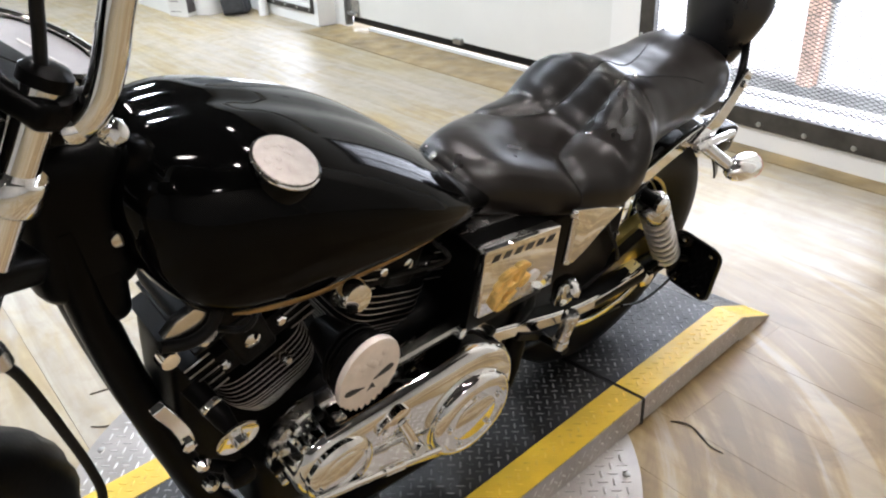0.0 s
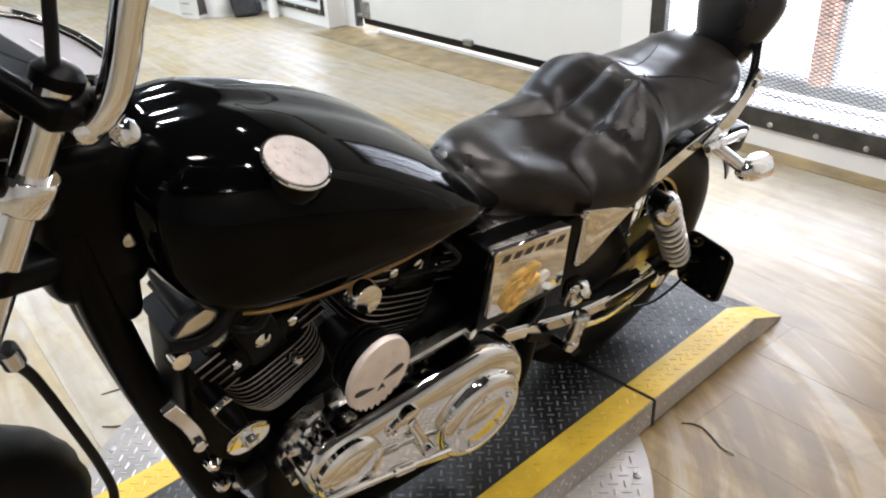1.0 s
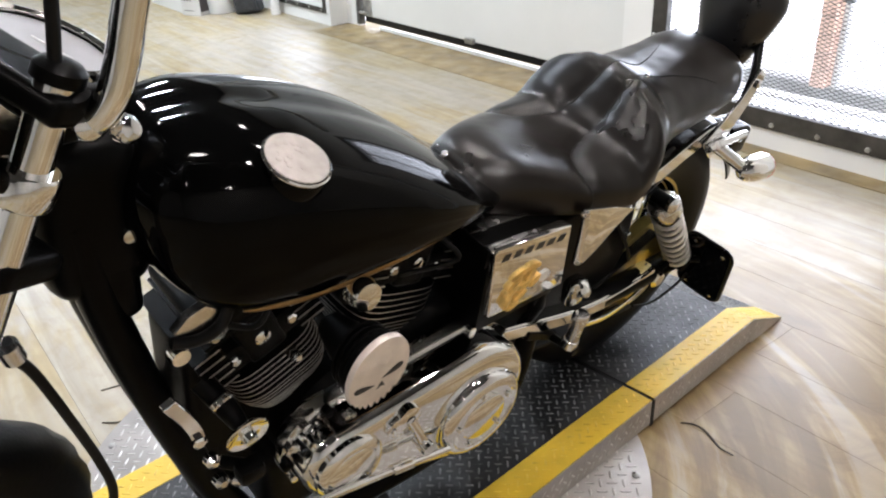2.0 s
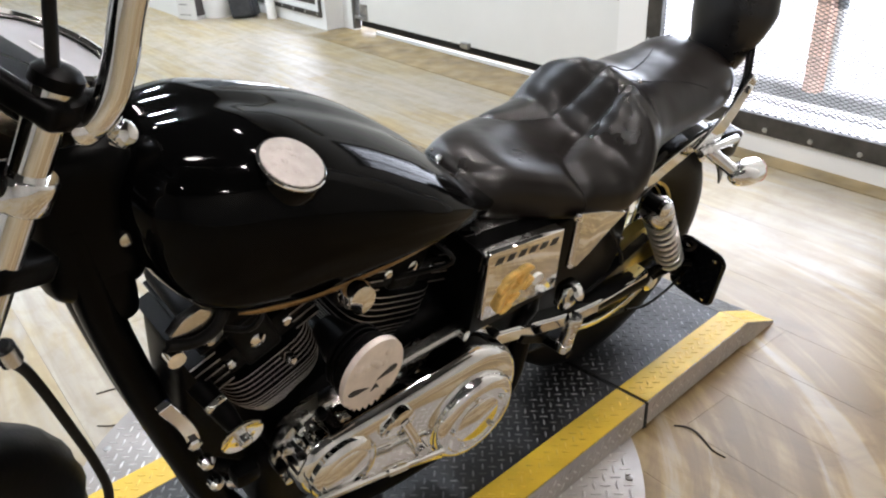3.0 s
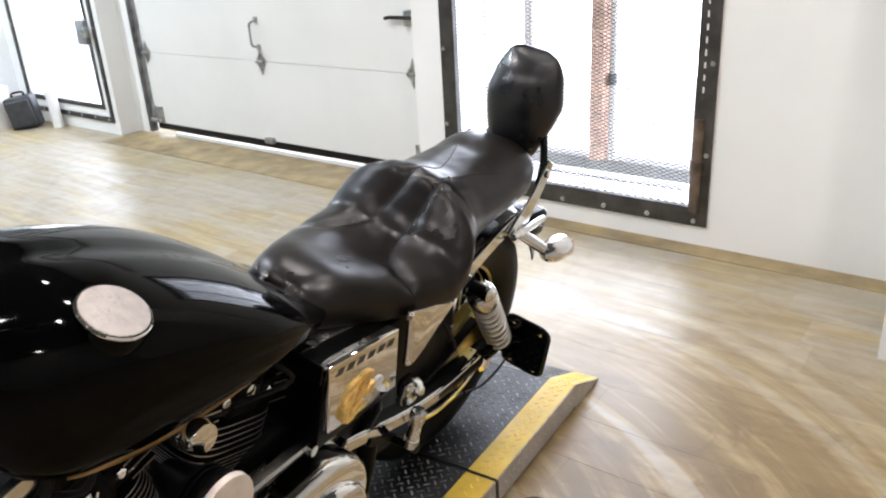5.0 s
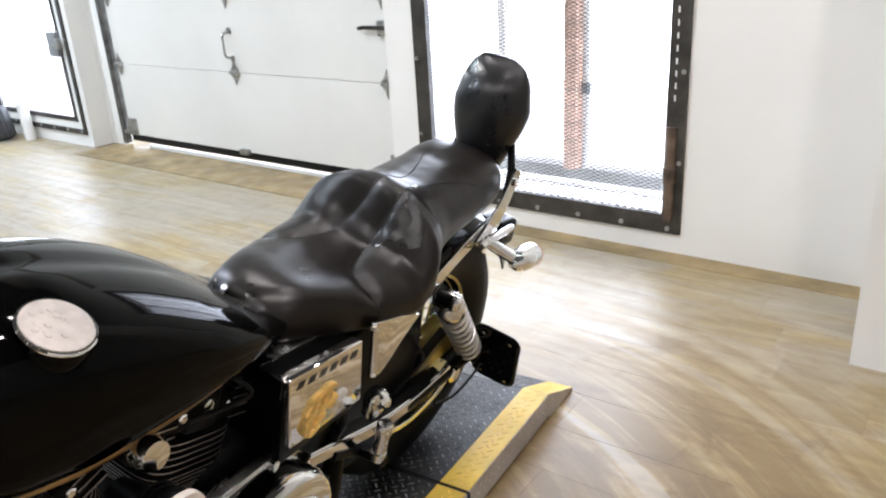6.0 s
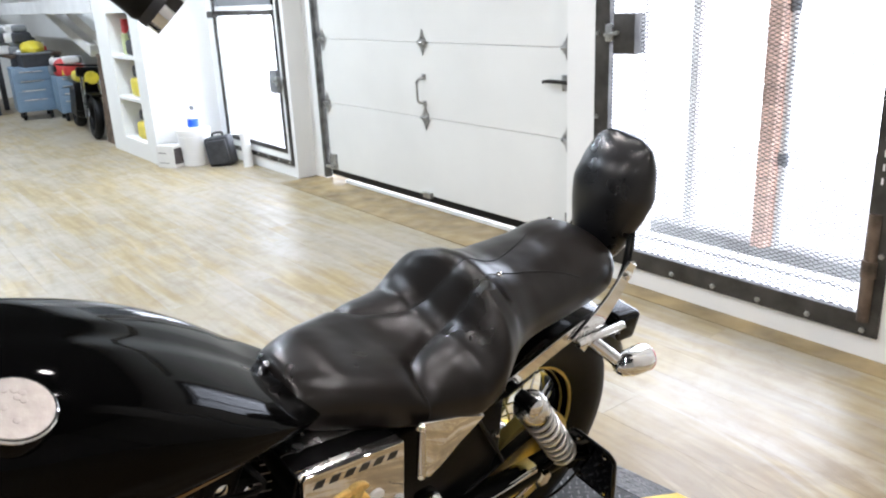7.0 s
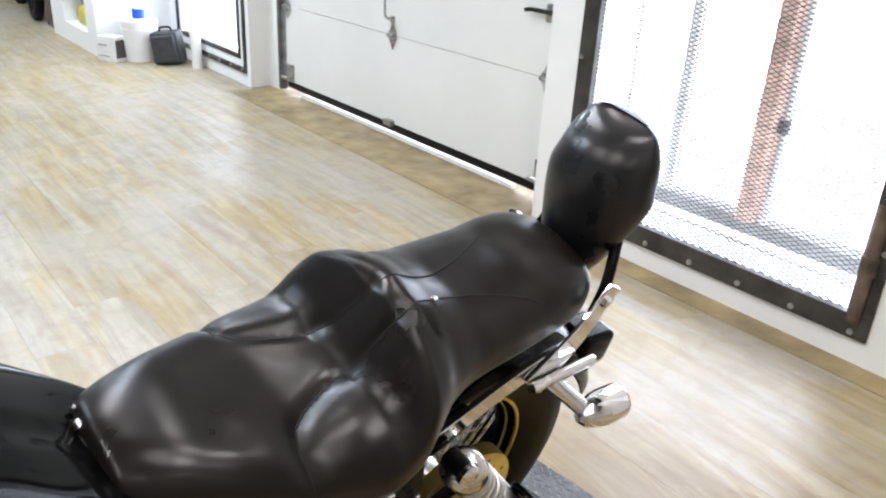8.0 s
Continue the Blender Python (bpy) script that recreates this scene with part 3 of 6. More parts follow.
part("post", box(-0.02, 0.02, -0.02, 0.02, 0, 2.2, 0.003), M_OUT, ps)

# ---- the white shelf unit and the things beside it ----
su = thing("shelf_unit", "white built-in shelf unit with half-full open shelves", "shelf")
for n_, b in (("side_panel", (-7.97, -7.60, 2.80, YW, 0, 2.2)), ("front_panel", (-7.0, -6.76, 2.80, YW, 0, 2.2)), ("plinth", (-7.60, -7.0, 2.80, YW, 0, 0.15)), ("back_panel", (-7.60, -7.0, 3.20, YW, 0.15, 2.2)), ("lintel", (-7.60, -7.0, 2.80, 3.20, 1.22, 2.2))):
    part(n_, box(*b), M_WALL, su, smooth=False)
for z in (0.49, 0.84):
    part("shelf", box(-7.60, -7.0, 2.81, 3.20, z, z + 0.025), M_WALL, su, smooth=False)


def shelf_thing(name, label, cat, x, y, z, sx, sy, sz, m1, m2):
    ob = thing(name, label, cat, pose(x, y, z))
    part("body", box(-sx / 2, sx / 2, -sy / 2, sy / 2, 0, sz * 0.6, min(sx, sy, sz) * 0.18, 3), m1, ob)
    part("top", box(-sx * 0.4, sx * 0.35, -sy * 0.4, sy * 0.4, sz * 0.6, sz, min(sx, sy, sz) * 0.15, 3), m2, ob)


shelf_thing("tool_case", "yellow and black plastic tool case on the bottom shelf", "tool case", -7.22, 2.97, 0.15, 0.32, 0.25, 0.26, M_YCLOTH, M_BAG)
shelf_thing("helmet_bag", "black bag with a yellow flap on the middle shelf", "bag", -7.25, 2.97, 0.515, 0.34, 0.22, 0.27, M_YCLOTH, M_BAG)
shelf_thing("cap_pile", "dark folded cloth pile on the upper shelf", "cloth", -7.20, 2.97, 0.865, 0.32, 0.24, 0.22, M_BAG, M_BAG)
shelf_thing("green_bottle", "pale green bottle with a red cap on the upper shelf", "bottle", -7.48, 2.93, 0.865, 0.10, 0.10, 0.30, mat("pale_green_plastic", (0.45, 0.5, 0.25), 0.4), M_REDP)

bx = thing("printed_carton", "white printed carton with a dark side standing on the floor", "carton", pose(-6.64, 2.86, 0, 0, 0, 25) @ Matrix.Scale(0.72, 4))
part("carton", box(-0.13, 0.13, -0.08, 0.08, 0, 0.25, 0.004), M_CARD, bx, smooth=False)
part("print_bar", merge(box(-0.10, 0.02, -0.0835, -0.0805, 0.16, 0.168), box(-0.10, 0.05, -0.0835, -0.0805, 0.05, 0.056), box(0.1305, 0.1335, -0.07, 0.06, 0.04, 0.22)), M_INK, bx, smooth=False)
bu = thing("bucket", "white plastic bucket with a lid on the floor", "bucket", pose(-6.57, 3.05, 0) @ Matrix.Scale(0.70, 4))
part("tub", lathe([(0, 0.155), (0.03, 0.16), (0.37, 0.185), (0.37, 0.192), (0.40, 0.192)], k=32), M_PIPE, bu)
part("lid", lathe([(0.40, 0.198), (0.425, 0.198), (0.43, 0.18)], k=32), M_PIPE, bu)
part("rim_band", lathe([(0.33, 0.190), (0.345, 0.190)], k=32), M_PIPE, bu)
bo = thing("spray_bottle", "clear bottle with blue liquid standing on the bucket", "bottle", pose(-6.55, 3.05, 0.301) @ Matrix.Scale(0.78, 4))
part("bottle", lathe([(0, 0.055), (0.10, 0.055), (0.16, 0.03), (0.19, 0.015)], k=20), M_PIPE, bo)
part("label_band", lathe([(0.015, 0.058), (0.10, 0.058)], k=20), M_BLUELIQ, bo, "bright blue band")
part("trigger", box(-0.015, 0.05, -0.012, 0.012, 0.19, 0.23, 0.005), M_GREYP, bo)
bg = thing("tool_bag", "dark grey hard tool bag standing on the floor", "bag", pose(-6.36, 3.20, 0, 0, -8, 48) @ Matrix.Scale(0.72, 4))
part("shell", box(-0.14, 0.14, -0.10, 0.10, 0, 0.33, 0.035, 4), M_BAG, bg)
part("front_shell", box(-0.12, 0.12, -0.145, -0.098, 0.03, 0.30, 0.02, 3), M_BAG, bg)
part("carry_handle", tube([(-0.06, 0, 0.32), (-0.05, 0, 0.365), (0.05, 0, 0.365), (0.06, 0, 0.32)], 0.011, 10, bend=5), M_RUBBER, bg)
pt = thing("white_post", "short white plastic post leaning before the gate", "post", pose(-6.12, 3.30, 0, 0, 0, 0))
part("post", tube([(0, 0, 0), (-0.02, 0, 0.27)], 0.038, 18), M_PIPE, pt)

# ---- the far end ----
for (cx, cy, w, h) in ((-11.08, 2.77, 0.42, 0.62), (-10.50, 3.06, 0.30, 0.52)):
    cb = thing("tool_cabinet", "blue-grey steel tool cabinet on castors", "cabinet", pose(cx, cy, 0, 0, 0, 84), "tool cabinets")
    part("body", box(-w / 2, w / 2, -0.25, 0.25, 0.10, h, 0.02, 2), M_BLUE, cb)
    for k in range(4):
        zz = 0.14 + k * (h - 0.18) / 4
        d_ = part("drawer", box(-w / 2 + 0.03, w / 2 - 0.03, -0.262, -0.248, zz, zz + (h - 0.18) / 4 - 0.015, 0.004), M_BLUE, cb)
        part("handle", tube([(-w * 0.3, -0.275, zz + 0.1), (w * 0.3, -0.275, zz + 0.1)], 0.008, 8), M_ZINC, d_)
    for sx in (-1, 1):
        for sy in (-1, 1):
            part("castor", lathe([(-0.015, 0.05), (0.015, 0.05)], (sx * (w / 2 - 0.06), sy * 0.19, 0.05), (1, 0, 0), 14), M_RUBBER, cb)


def far_bike():
    ob = thing("parked_motorcycle", "black motorcycle with a yellow tank parked at the far end", "motorcycle", pose(-9.23, 2.89, 0, 0, 5, 84) @ Matrix.Diagonal((0.78, 0.8, 0.70, 1)))
    part("front_tyre", turn(tyre_mesh(0.31, 0.055), pose(0, -0.70, 0.31)), M_TYRE, ob)
    part("rear_tyre", turn(tyre_mesh(0.31, 0.07), pose(0, 0.70, 0.31)), M_TYRE, ob)
    for x in (-0.1, 0.1):
        part("fork_leg", tube([(x, -0.70, 0.31), (x, -0.42, 0.95)], 0.026, 10), M_CHROME, ob)
    part("handlebar", tube([(-0.36, -0.22, 1.02), (-0.15, -0.38, 1.02), (0.15, -0.38, 1.02), (0.36, -0.22, 1.02)], 0.014, 10, bend=4), M_BLACK, ob)
    part("headlight", lathe([(-0.02, 0.085), (0.06, 0.085), (0.11, 0.04)], (0, -0.62, 0.86), (0, 1, 0.1), 20), M_YCLOTH, ob)
    part("tank", box(-0.15, 0.15, -0.30, 0.15, 0.76, 0.92, 0.07, 4), M_YCLOTH, ob)
    part("radiator", box(-0.19, 0.19, -0.40, -0.30, 0.36, 0.78, 0.03, 2), M_BLACK, ob)
    part("dash", box(-0.16, 0.16, -0.50, -0.36, 0.86, 1.00, 0.04, 3), M_BLACK, ob)
    part("engine", box(-0.17, 0.17, -0.28, 0.25, 0.25, 0.68, 0.05, 3), M_ENGINE, ob)
    part("seat", box(-0.12, 0.12, 0.15, 0.75, 0.70, 0.80, 0.04, 3), M_LEATHER, ob)
    part("fender", box(-0.07, 0.07, -0.95, -0.50, 0.62, 0.65, 0.012, 2), M_BLACK, ob)


def tyre_mesh(R, half, k=56, tread=True):
    """A tyre about the x axis, its centre at the origin."""
    prof = [(0.62, -half * 0.72), (0.70, -half * 0.95), (0.80, -half * 1.02), (0.90, -half * 0.95), (0.965, -half * 0.70), (0.992, -half * 0.36), (1.0, 0),
            (0.992, half * 0.36), (0.965, half * 0.70), (0.90, half * 0.95), (0.80, half * 1.02), (0.70, half * 0.95), (0.62, half * 0.72), (0.60, 0)]
    secs = []
    for j in range(k):
        a = 2 * math.pi * j / k
        ring = []
        for i, (r, x) in enumerate(prof):
            rr = r * R
            if tread and 4 <= i <= 8 and j % 4 == (i % 2) * 2:
                rr -= 0.005
            ring.append(Vector((x, rr * math.cos(a), rr * math.sin(a))))
        secs.append(ring)
    secs.append(secs[0])
    bm = rings(secs, True, False)
    bmesh.ops.remove_doubles(bm, verts=bm.verts[:], dist=1e-5)
    return bm


far_bike()
for i, (x, y, z, s, m_) in enumerate(((-11.75, 2.9, 0.0, 0.72, M_BAG), (-12.3, 2.2, 0.0, 0.6, M_BAG))):
    wb = thing("workbench", "cluttered dark workbench at the far end", "workbench", pose(x, y, z), "workbenches")
    part("top", box(-0.6, 0.6, -0.3, 0.3, s, s + 0.04, 0.005), M_RUST, wb)
    for sx in (-0.55, 0.55):
        for sy in (-0.25, 0.25):
            part("leg", box(sx - 0.03, sx + 0.03, sy - 0.03, sy + 0.03, 0, s), m_, wb)
rng = random.Random(5)
for i in range(30):
    x, y = -10.50 + rng.uniform(-0.12, 0.12), 3.06 + rng.uniform(-0.1, 0.1)
    z = 0.52
    if i % 3:
        x = -20
    if x < -15:
        x = -11.75 + rng.uniform(-0.4, 0.4)
        y, z = 2.86 + rng.uniform(-0.28, 0.28), 0.76 + (0.13 if i > 18 else 0)
    s = rng.uniform(0.11, 0.22)
    shelf_thing("box_of_parts", "small box of parts on the cabinet", "box", x, y, z, s * 1.4, s, s, rng.choice([M_YCLOTH, M_BAG, M_CARD, M_REDP, M_GREYP]), rng.choice([M_BAG, M_CARD, M_GREYP]))
for i, (x0, x1, z0, z1) in enumerate(((-10.9, -9.1, 1.30, 0.84), (-10.0, -8.2, 1.32, 0.80))):
    bmr = thing("roof_brace", "white sloping roof brace", "beam", pose((x0 + x1) / 2, 3.1, (z0 + z1) / 2, 0, math.degrees(math.atan2(z0 - z1, x1 - x0)), 0), "roof braces")
    L = math.hypot(x1 - x0, z1 - z0)
    part("beam", box(-L / 2, L / 2, -0.09, 0.09, -0.06, 0.06, 0.008), M_BEAM, bmr)
bd_ = thing("leaning_board", "dark brown board leaning beside the shelf unit", "board", pose(-8.24, 2.88, 0.0, -2.0, 0, 0))
part("board", box(-0.14, 0.14, -0.035, 0.035, 0.0, 0.84, 0.004), M_RUST, bd_, smooth=False)
pl_ = thing("white_pole", "white painted pole lying across the workbench", "pole", pose(-11.72, 2.72, 0.80, 0, 8, 3))
part("pole", tube([(-0.50, 0, 0.035), (0.52, 0, 0.035)], 0.032, 14), M_PIPE, pl_)
cr = thing("storage_crate", "dark plastic crate standing on the tool cabinet", "crate", pose(-11.02, 2.84, 0.62))
part("crate_body", box(-0.19, 0.19, -0.16, 0.16, 0, 0.17, 0.015, 3), M_BAG, cr)
part("crate_rim", box(-0.205, 0.205, -0.175, 0.175, 0.145, 0.17, 0.008, 2), M_GREYP, cr)
yb = thing("yellow_bag", "crumpled yellow bag on the dark crate", "bag", pose(-10.98, 2.84, 0.79))
rb_ = random.Random(12)
part("bag_body", rings([[Vector((0.17 * f * math.cos(a) * (1 + 0.16 * rb_.uniform(-1, 1)), 0.13 * f * math.sin(a) * (1 + 0.16 * rb_.uniform(-1, 1)), z)) for a in [2 * math.pi * j / 18 for j in range(18)]] for z, f in ((0, 0.92), (0.04, 1.0), (0.08, 0.86), (0.115, 0.60), (0.13, 0.25))]), M_YCLOTH, yb)
rh = thing("red_helmet", "glossy red helmet on the small tool cabinet", "helmet", pose(-10.42, 3.02, 0.52))
part("shell", lathe([(0.0, 0.085), (0.03, 0.105), (0.09, 0.112), (0.15, 0.092), (0.185, 0.055), (0.198, 0.01)], k=24), M_REDP, rh)
part("visor", box(-0.07, 0.07, -0.118, -0.085, 0.055, 0.120, 0.012, 3), M_DARKINLAY, rh)
hd = link("header_beam", box(-14.0, -7.97, 2.78, 2.92, 1.22, 1.36, 0.006), M_BEAM, smooth=False)
tagged(hd, "white painted header beam at the far end", "beam", kind="structure")


# ---- tread plate ----
def lug_mesh(L=0.033, W=0.0072, H=0.0016):
    bm = bmesh.new()
    a = [bm.verts.new(p) for p in ((-L / 2, 0, 0), (-L / 4, -W / 2, 0), (L / 4, -W / 2, 0), (L / 2, 0, 0), (L / 4, W / 2, 0), (-L / 4, W / 2, 0))]
    b = [bm.verts.new((v.co.x * 0.7, v.co.y * 0.45, H)) for v in a]
    bm.faces.new(b)
    for i in range(6):
        j = (i + 1) % 6
        bm.faces.new((a[i], a[j], b[j], b[i]))
    return bm


def lugs(inside, x0, x1, y0, y1, step=0.0195):
    """Raised lugs in alternating directions: a mesh in the plane z = 0."""
    base = lug_mesh()
    base.verts.ensure_lookup_table()
    base.verts.index_update()
    lk = step / 0.031
    bv = [Vector((v.co.x * lk, v.co.y * lk, v.co.z * min(1, lk * 1.25))) for v in base.verts]
    bf = [[v.index for v in f.verts] for f in base.faces]
    base.free()
    vs, fs = [], []
    h = math.sqrt(0.5)
    mx, my = (x0 + x1) / 2, (y0 + y1) / 2
    n = int(((x1 - x0) + (y1 - y0)) * h / step / 1.4) + 2
    for i in range(-n, n + 1):
        for j in range(-n, n + 1):
            x, y = mx + (i - j) * h * step, my + (i + j) * h * step
            g = 0.012 * lk
            if x - g < x0 or x + g > x1 or y - g < y0 or y + g > y1 or not inside(x, y):
                continue
            a = radians(45 if (i + j) % 2 else -45)
            c, s = math.cos(a), math.sin(a)
            k = len(vs)
            vs.extend([(x + v.x * c - v.y * s, y + v.x * s + v.y * c, v.z) for v in bv])
            fs.extend([[q + k for q in f] for f in bf])
    me = bpy.data.meshes.new("lugs")
    me.from_pydata(vs, [], fs)
    return me


def lug_part(me, material, parent, m=None):
    me.materials.append(material)
    ob = new("tread_relief", me)
    ob.parent = parent
    if m is not None:
        ob.matrix_local = m
    ob["kind"] = "stuff"
    return ob


PX0, PX1, PZ = -1.731, -1.1064, 0.076
TAPE = 0.077
GAP = 1.634
DOCK = pose(PX1, GAP, 0, 0, 0, 4.9) @ pose(-PX1, -GAP, 0)     # how the ramp and the turntable stand on the floor

tt = thing("turntable", "round steel tread plate turntable carrying a black platform", "turntable", DOCK)
DC, DR = DOCK.inverted() @ Vector((-1.432, 1.068, 0)), 0.613
part("disc", lathe([(0.002, DR), (0.008, DR), (0.0095, DR - 0.002)], (DC[0], DC[1], 0), k=120), M_STEEL, tt, "bare steel tread plate disc")
lug_part(lugs(lambda x, y: math.hypot(x - DC[0], y - DC[1]) < DR - 0.02 and (x > PX1 or x < PX0), DC[0] - DR, DC[0] + DR, DC[1] - DR, DC[1] + DR, 0.024), M_SLUG, tt, Matrix.Translation((0, 0, 0.0093)))
for a in (40, 62, 130, 220, 300):
    part("screw", bolt_head((DC[0] + (DR - 0.03) * math.cos(radians(a)), DC[1] + (DR - 0.03) * math.sin(radians(a)), 0.009), (0, 0, 1), 0.009, 0.005), M_ZINC, tt)


def platform(parent, y0, y1, name, ramp=False):
    top = part(name, box(PX0, PX1, y0, y1, 0.0105, PZ, 0.002, 1), M_PLATE, parent, "black-coated tread plate platform", smooth=False)
    lug_part(lugs(lambda x, y: True, PX0 + TAPE, PX1 - TAPE, y0, y1), M_TREAD, top, Matrix.Translation((0, 0, PZ - 0.0002)))
    for xa in (PX0, PX1 - TAPE):
        tp = part("edge_tape", box(xa + 0.001, xa + TAPE, y0 + 0.001, y1 - 0.001, PZ, PZ + 0.0012), M_YELLOW, parent, "worn yellow safety tape", smooth=False)
        lug_part(lugs(lambda x, y: True, xa + 0.004, xa + TAPE - 0.004, y0, y1), M_YLUG, tp, Matrix.Translation((0, 0, PZ + 0.001)))
    side = part("side_plate", box(PX1, PX1 + 0.002, y0, y1, 0.0105, PZ - 0.001), M_STEEL, parent, "bare tread plate side", smooth=False)
    lug_part(lugs(lambda x, y: True, y0, y1, 0.014, PZ - 0.006, 0.0185), M_SLUG, side, Matrix(((0, 0, 1, PX1 + 0.0018), (1, 0, 0, 0), (0, 1, 0, 0), (0, 0, 0, 1))))
    return top


platform(tt, 0.50, GAP - 0.004, "platform")

rp = thing("dock_ramp", "black tread plate ramp with yellow edges on the floor", "ramp", DOCK)
RY0, RY1, RY2 = GAP + 0.004, 2.088, 2.256
platform(rp, RY0, RY1, "deck")
slope = math.atan2(PZ - 0.004, RY2 - RY1)
SL = math.hypot(PZ - 0.004, RY2 - RY1)


def wedge(x0, x1, lift=0.0, thick=None):
    bm = bmesh.new()
    z1 = PZ + lift
    pts = [(RY1, 0.003 if thick is None else z1 - thick), (RY2, 0.003 if thick is None else 0.004 + lift - thick), (RY2, 0.004 + lift), (RY1, z1)]
    a = [bm.verts.new((x0, y, z)) for y, z in pts]
    b = [bm.verts.new((x1, y, z)) for y, z in pts]
    bm.faces.new(a)
    bm.faces.new(b)
    for i in range(4):
        bm.faces.new((a[i], a[(i + 1) % 4], b[(i + 1) % 4], b[i]))
    bmesh.ops.recalc_face_normals(bm, faces=bm.faces[:])
    return bm


wg = part("slope", wedge(PX0, PX1), M_PLATE, rp, "black-coated sloping plate", smooth=False)
SM = Matrix.Translation((0, RY1, PZ)) @ Matrix.Rotation(-slope, 4, "X")
lug_part(lugs(lambda x, y: True, PX0 + TAPE, PX1 - TAPE, 0, SL), M_TREAD, wg, SM)
for xa in (PX0, PX1 - TAPE):
    tp = part("edge_tape", wedge(xa + 0.001, xa + TAPE, 0.0012, 0.0010), M_YELLOW, rp, "worn yellow safety tape", smooth=False)
    lug_part(lugs(lambda x, y: True, xa + 0.004, xa + TAPE - 0.004, 0, SL), M_YLUG, tp, SM @ Matrix.Translation((0, 0, 0.001)))
sd = part("side_plate", turn(wedge(PX1, PX1 + 0.002, -0.001), Matrix.Identity(4)), M_STEEL, rp, "bare tread plate side", smooth=False)
lug_part(lugs(lambda x, y: y < PZ - (x - RY1) * math.tan(slope) - 0.014, RY1, RY2, 0.008, PZ - 0.006, 0.0185), M_SLUG, sd, Matrix(((0, 0, 1, PX1 + 0.0018), (1, 0, 0, 0), (0, 1, 0, 0), (0, 0, 0, 1))))
# the gap's shade is put in as a black strip
part("gap_shade", merge(box(PX0, PX1, GAP - 0.004, GAP + 0.004, 0.011, PZ - 0.002), box(PX1, PX1 + 0.004, GAP - 0.005, GAP + 0.005, 0.006, PZ - 0.001)), M_RUBBER, rp, "black strip standing for the shade in the gap between platform and ramp", smooth=False)

# ---- the motorcycle ----
# local axes: x to the bike's left, y to its rear, z up; it leans on its stand
bike = thing("motorcycle", "black cruiser motorcycle with chrome trim leaning on its side stand", "motorcycle", pose(-1.365, 1.4, 0.0775, 0, 14, 3))


def spow(v, p):
    return math.copysign(abs(v) ** p, v)


# fuel tank: y, top, bottom, half width
TANK = [(-0.800, 0.848, 0.83, 0.025), (-0.790, 0.878, 0.80, 0.065), (-0.772, 0.898, 0.75, 0.105), (-0.735, 0.916, 0.704, 0.138), (-0.68, 0.916, 0.686, 0.156), (-0.60, 0.897, 0.682, 0.166),
        (-0.50, 0.859, 0.688, 0.167), (-0.42, 0.818, 0.692, 0.161), (-0.34, 0.764, 0.691, 0.143), (-0.27, 0.708, 0.681, 0.115), (-0.225, 0.681, 0.669, 0.081), (-0.205, 0.673, 0.662, 0.045)]
T_TOP, T_LOW, T_WIDE = spline(TANK, 1), spline(TANK, 2), spline(TANK, 3)
T_FULL = spline([(-0.80, 0.80), (-0.70, 0.66), (-0.60, 0.60), (-0.48, 0.58), (-0.36, 0.62), (-0.25, 0.78)], 1)     # how full the shoulders are


def tank_point(y, a):
    zt, zb, w = T_TOP(y), T_LOW(y), T_WIDE(y)
    zm = zb + (zt - zb) * 0.30
    c, s = math.cos(a), math.sin(a)
    x = w * spow(c, 0.80)
    z = zm + (zt - zm) * spow(s, T_FULL(y)) if s > 0 else zm + (zm - zb) * spow(s, 0.62)
    if s > 0:
        z -= 0.005 * math.exp(-(x / 0.014) ** 2)
    return Vector((x, y, z))


ys = [-0.800 + 0.595 * (i / 80) ** 1.15 for i in range(81)]
tank = part("fuel_tank", rings([[tank_point(y, 2 * math.pi * (j + 0.5) / 96) for j in range(96)] for y in ys]), M_PAINT, bike, "gloss black fuel tank")
# the lip's bronze colour paints in the floor mirrored by the black tank
part("tank_flange", tube([tank_point(y, -0.62) + Vector((0.001, 0, -0.004)) for y in [-0.70 + 0.42 * i / 24 for i in range(25)]], [0.0015 + 0.0058 * math.sin(math.pi * i / 24) ** 0.6 for i in range(25)], 10), M_LIPSHINE, tank, "lower lip coloured with the floor's reflection")
capn = Vector((0.32, 0.19, 0.928)).normalized()
capc = tank_point(-0.622, 0.86) + capn * 0.0005
cap = part("fuel_cap", lathe([(-0.022, 0.041), (0.001, 0.041), (0.003, 0.0395), (0.0045, 0.037), (0.0045, 0.0)], capc, capn, 40, False), M_PAINT, tank, "fuel cap on a black neck")
part("cap_rim", lathe([(0.0012, 0.0412), (0.0030, 0.0412), (0.0046, 0.0395), (0.0047, 0.0370)], capc, capn, 48, False), M_CHROME, cap, "thin chrome rim")
for i in range(30):
    ra = 2 * math.pi * i / 30
    part("rim_notch", lathe([(0, 0.0016), (0.0012, 0.0012)], capc + capn.to_track_quat("Z", "Y") @ Vector((0.0385 * math.cos(ra), 0.0385 * math.sin(ra), 0.0042)), capn, 6), M_CHROME, cap)
part("cap_emblem", lathe([(0.0044, 0.0378), (0.006, 0.037), (0.0065, 0.025), (0.0064, 0.0005)], capc, capn, 40), M_EMBLEM, cap, "pale pewter disc on the cap")
qc = capn.to_track_quat("Z", "Y")
rc = random.Random(8)
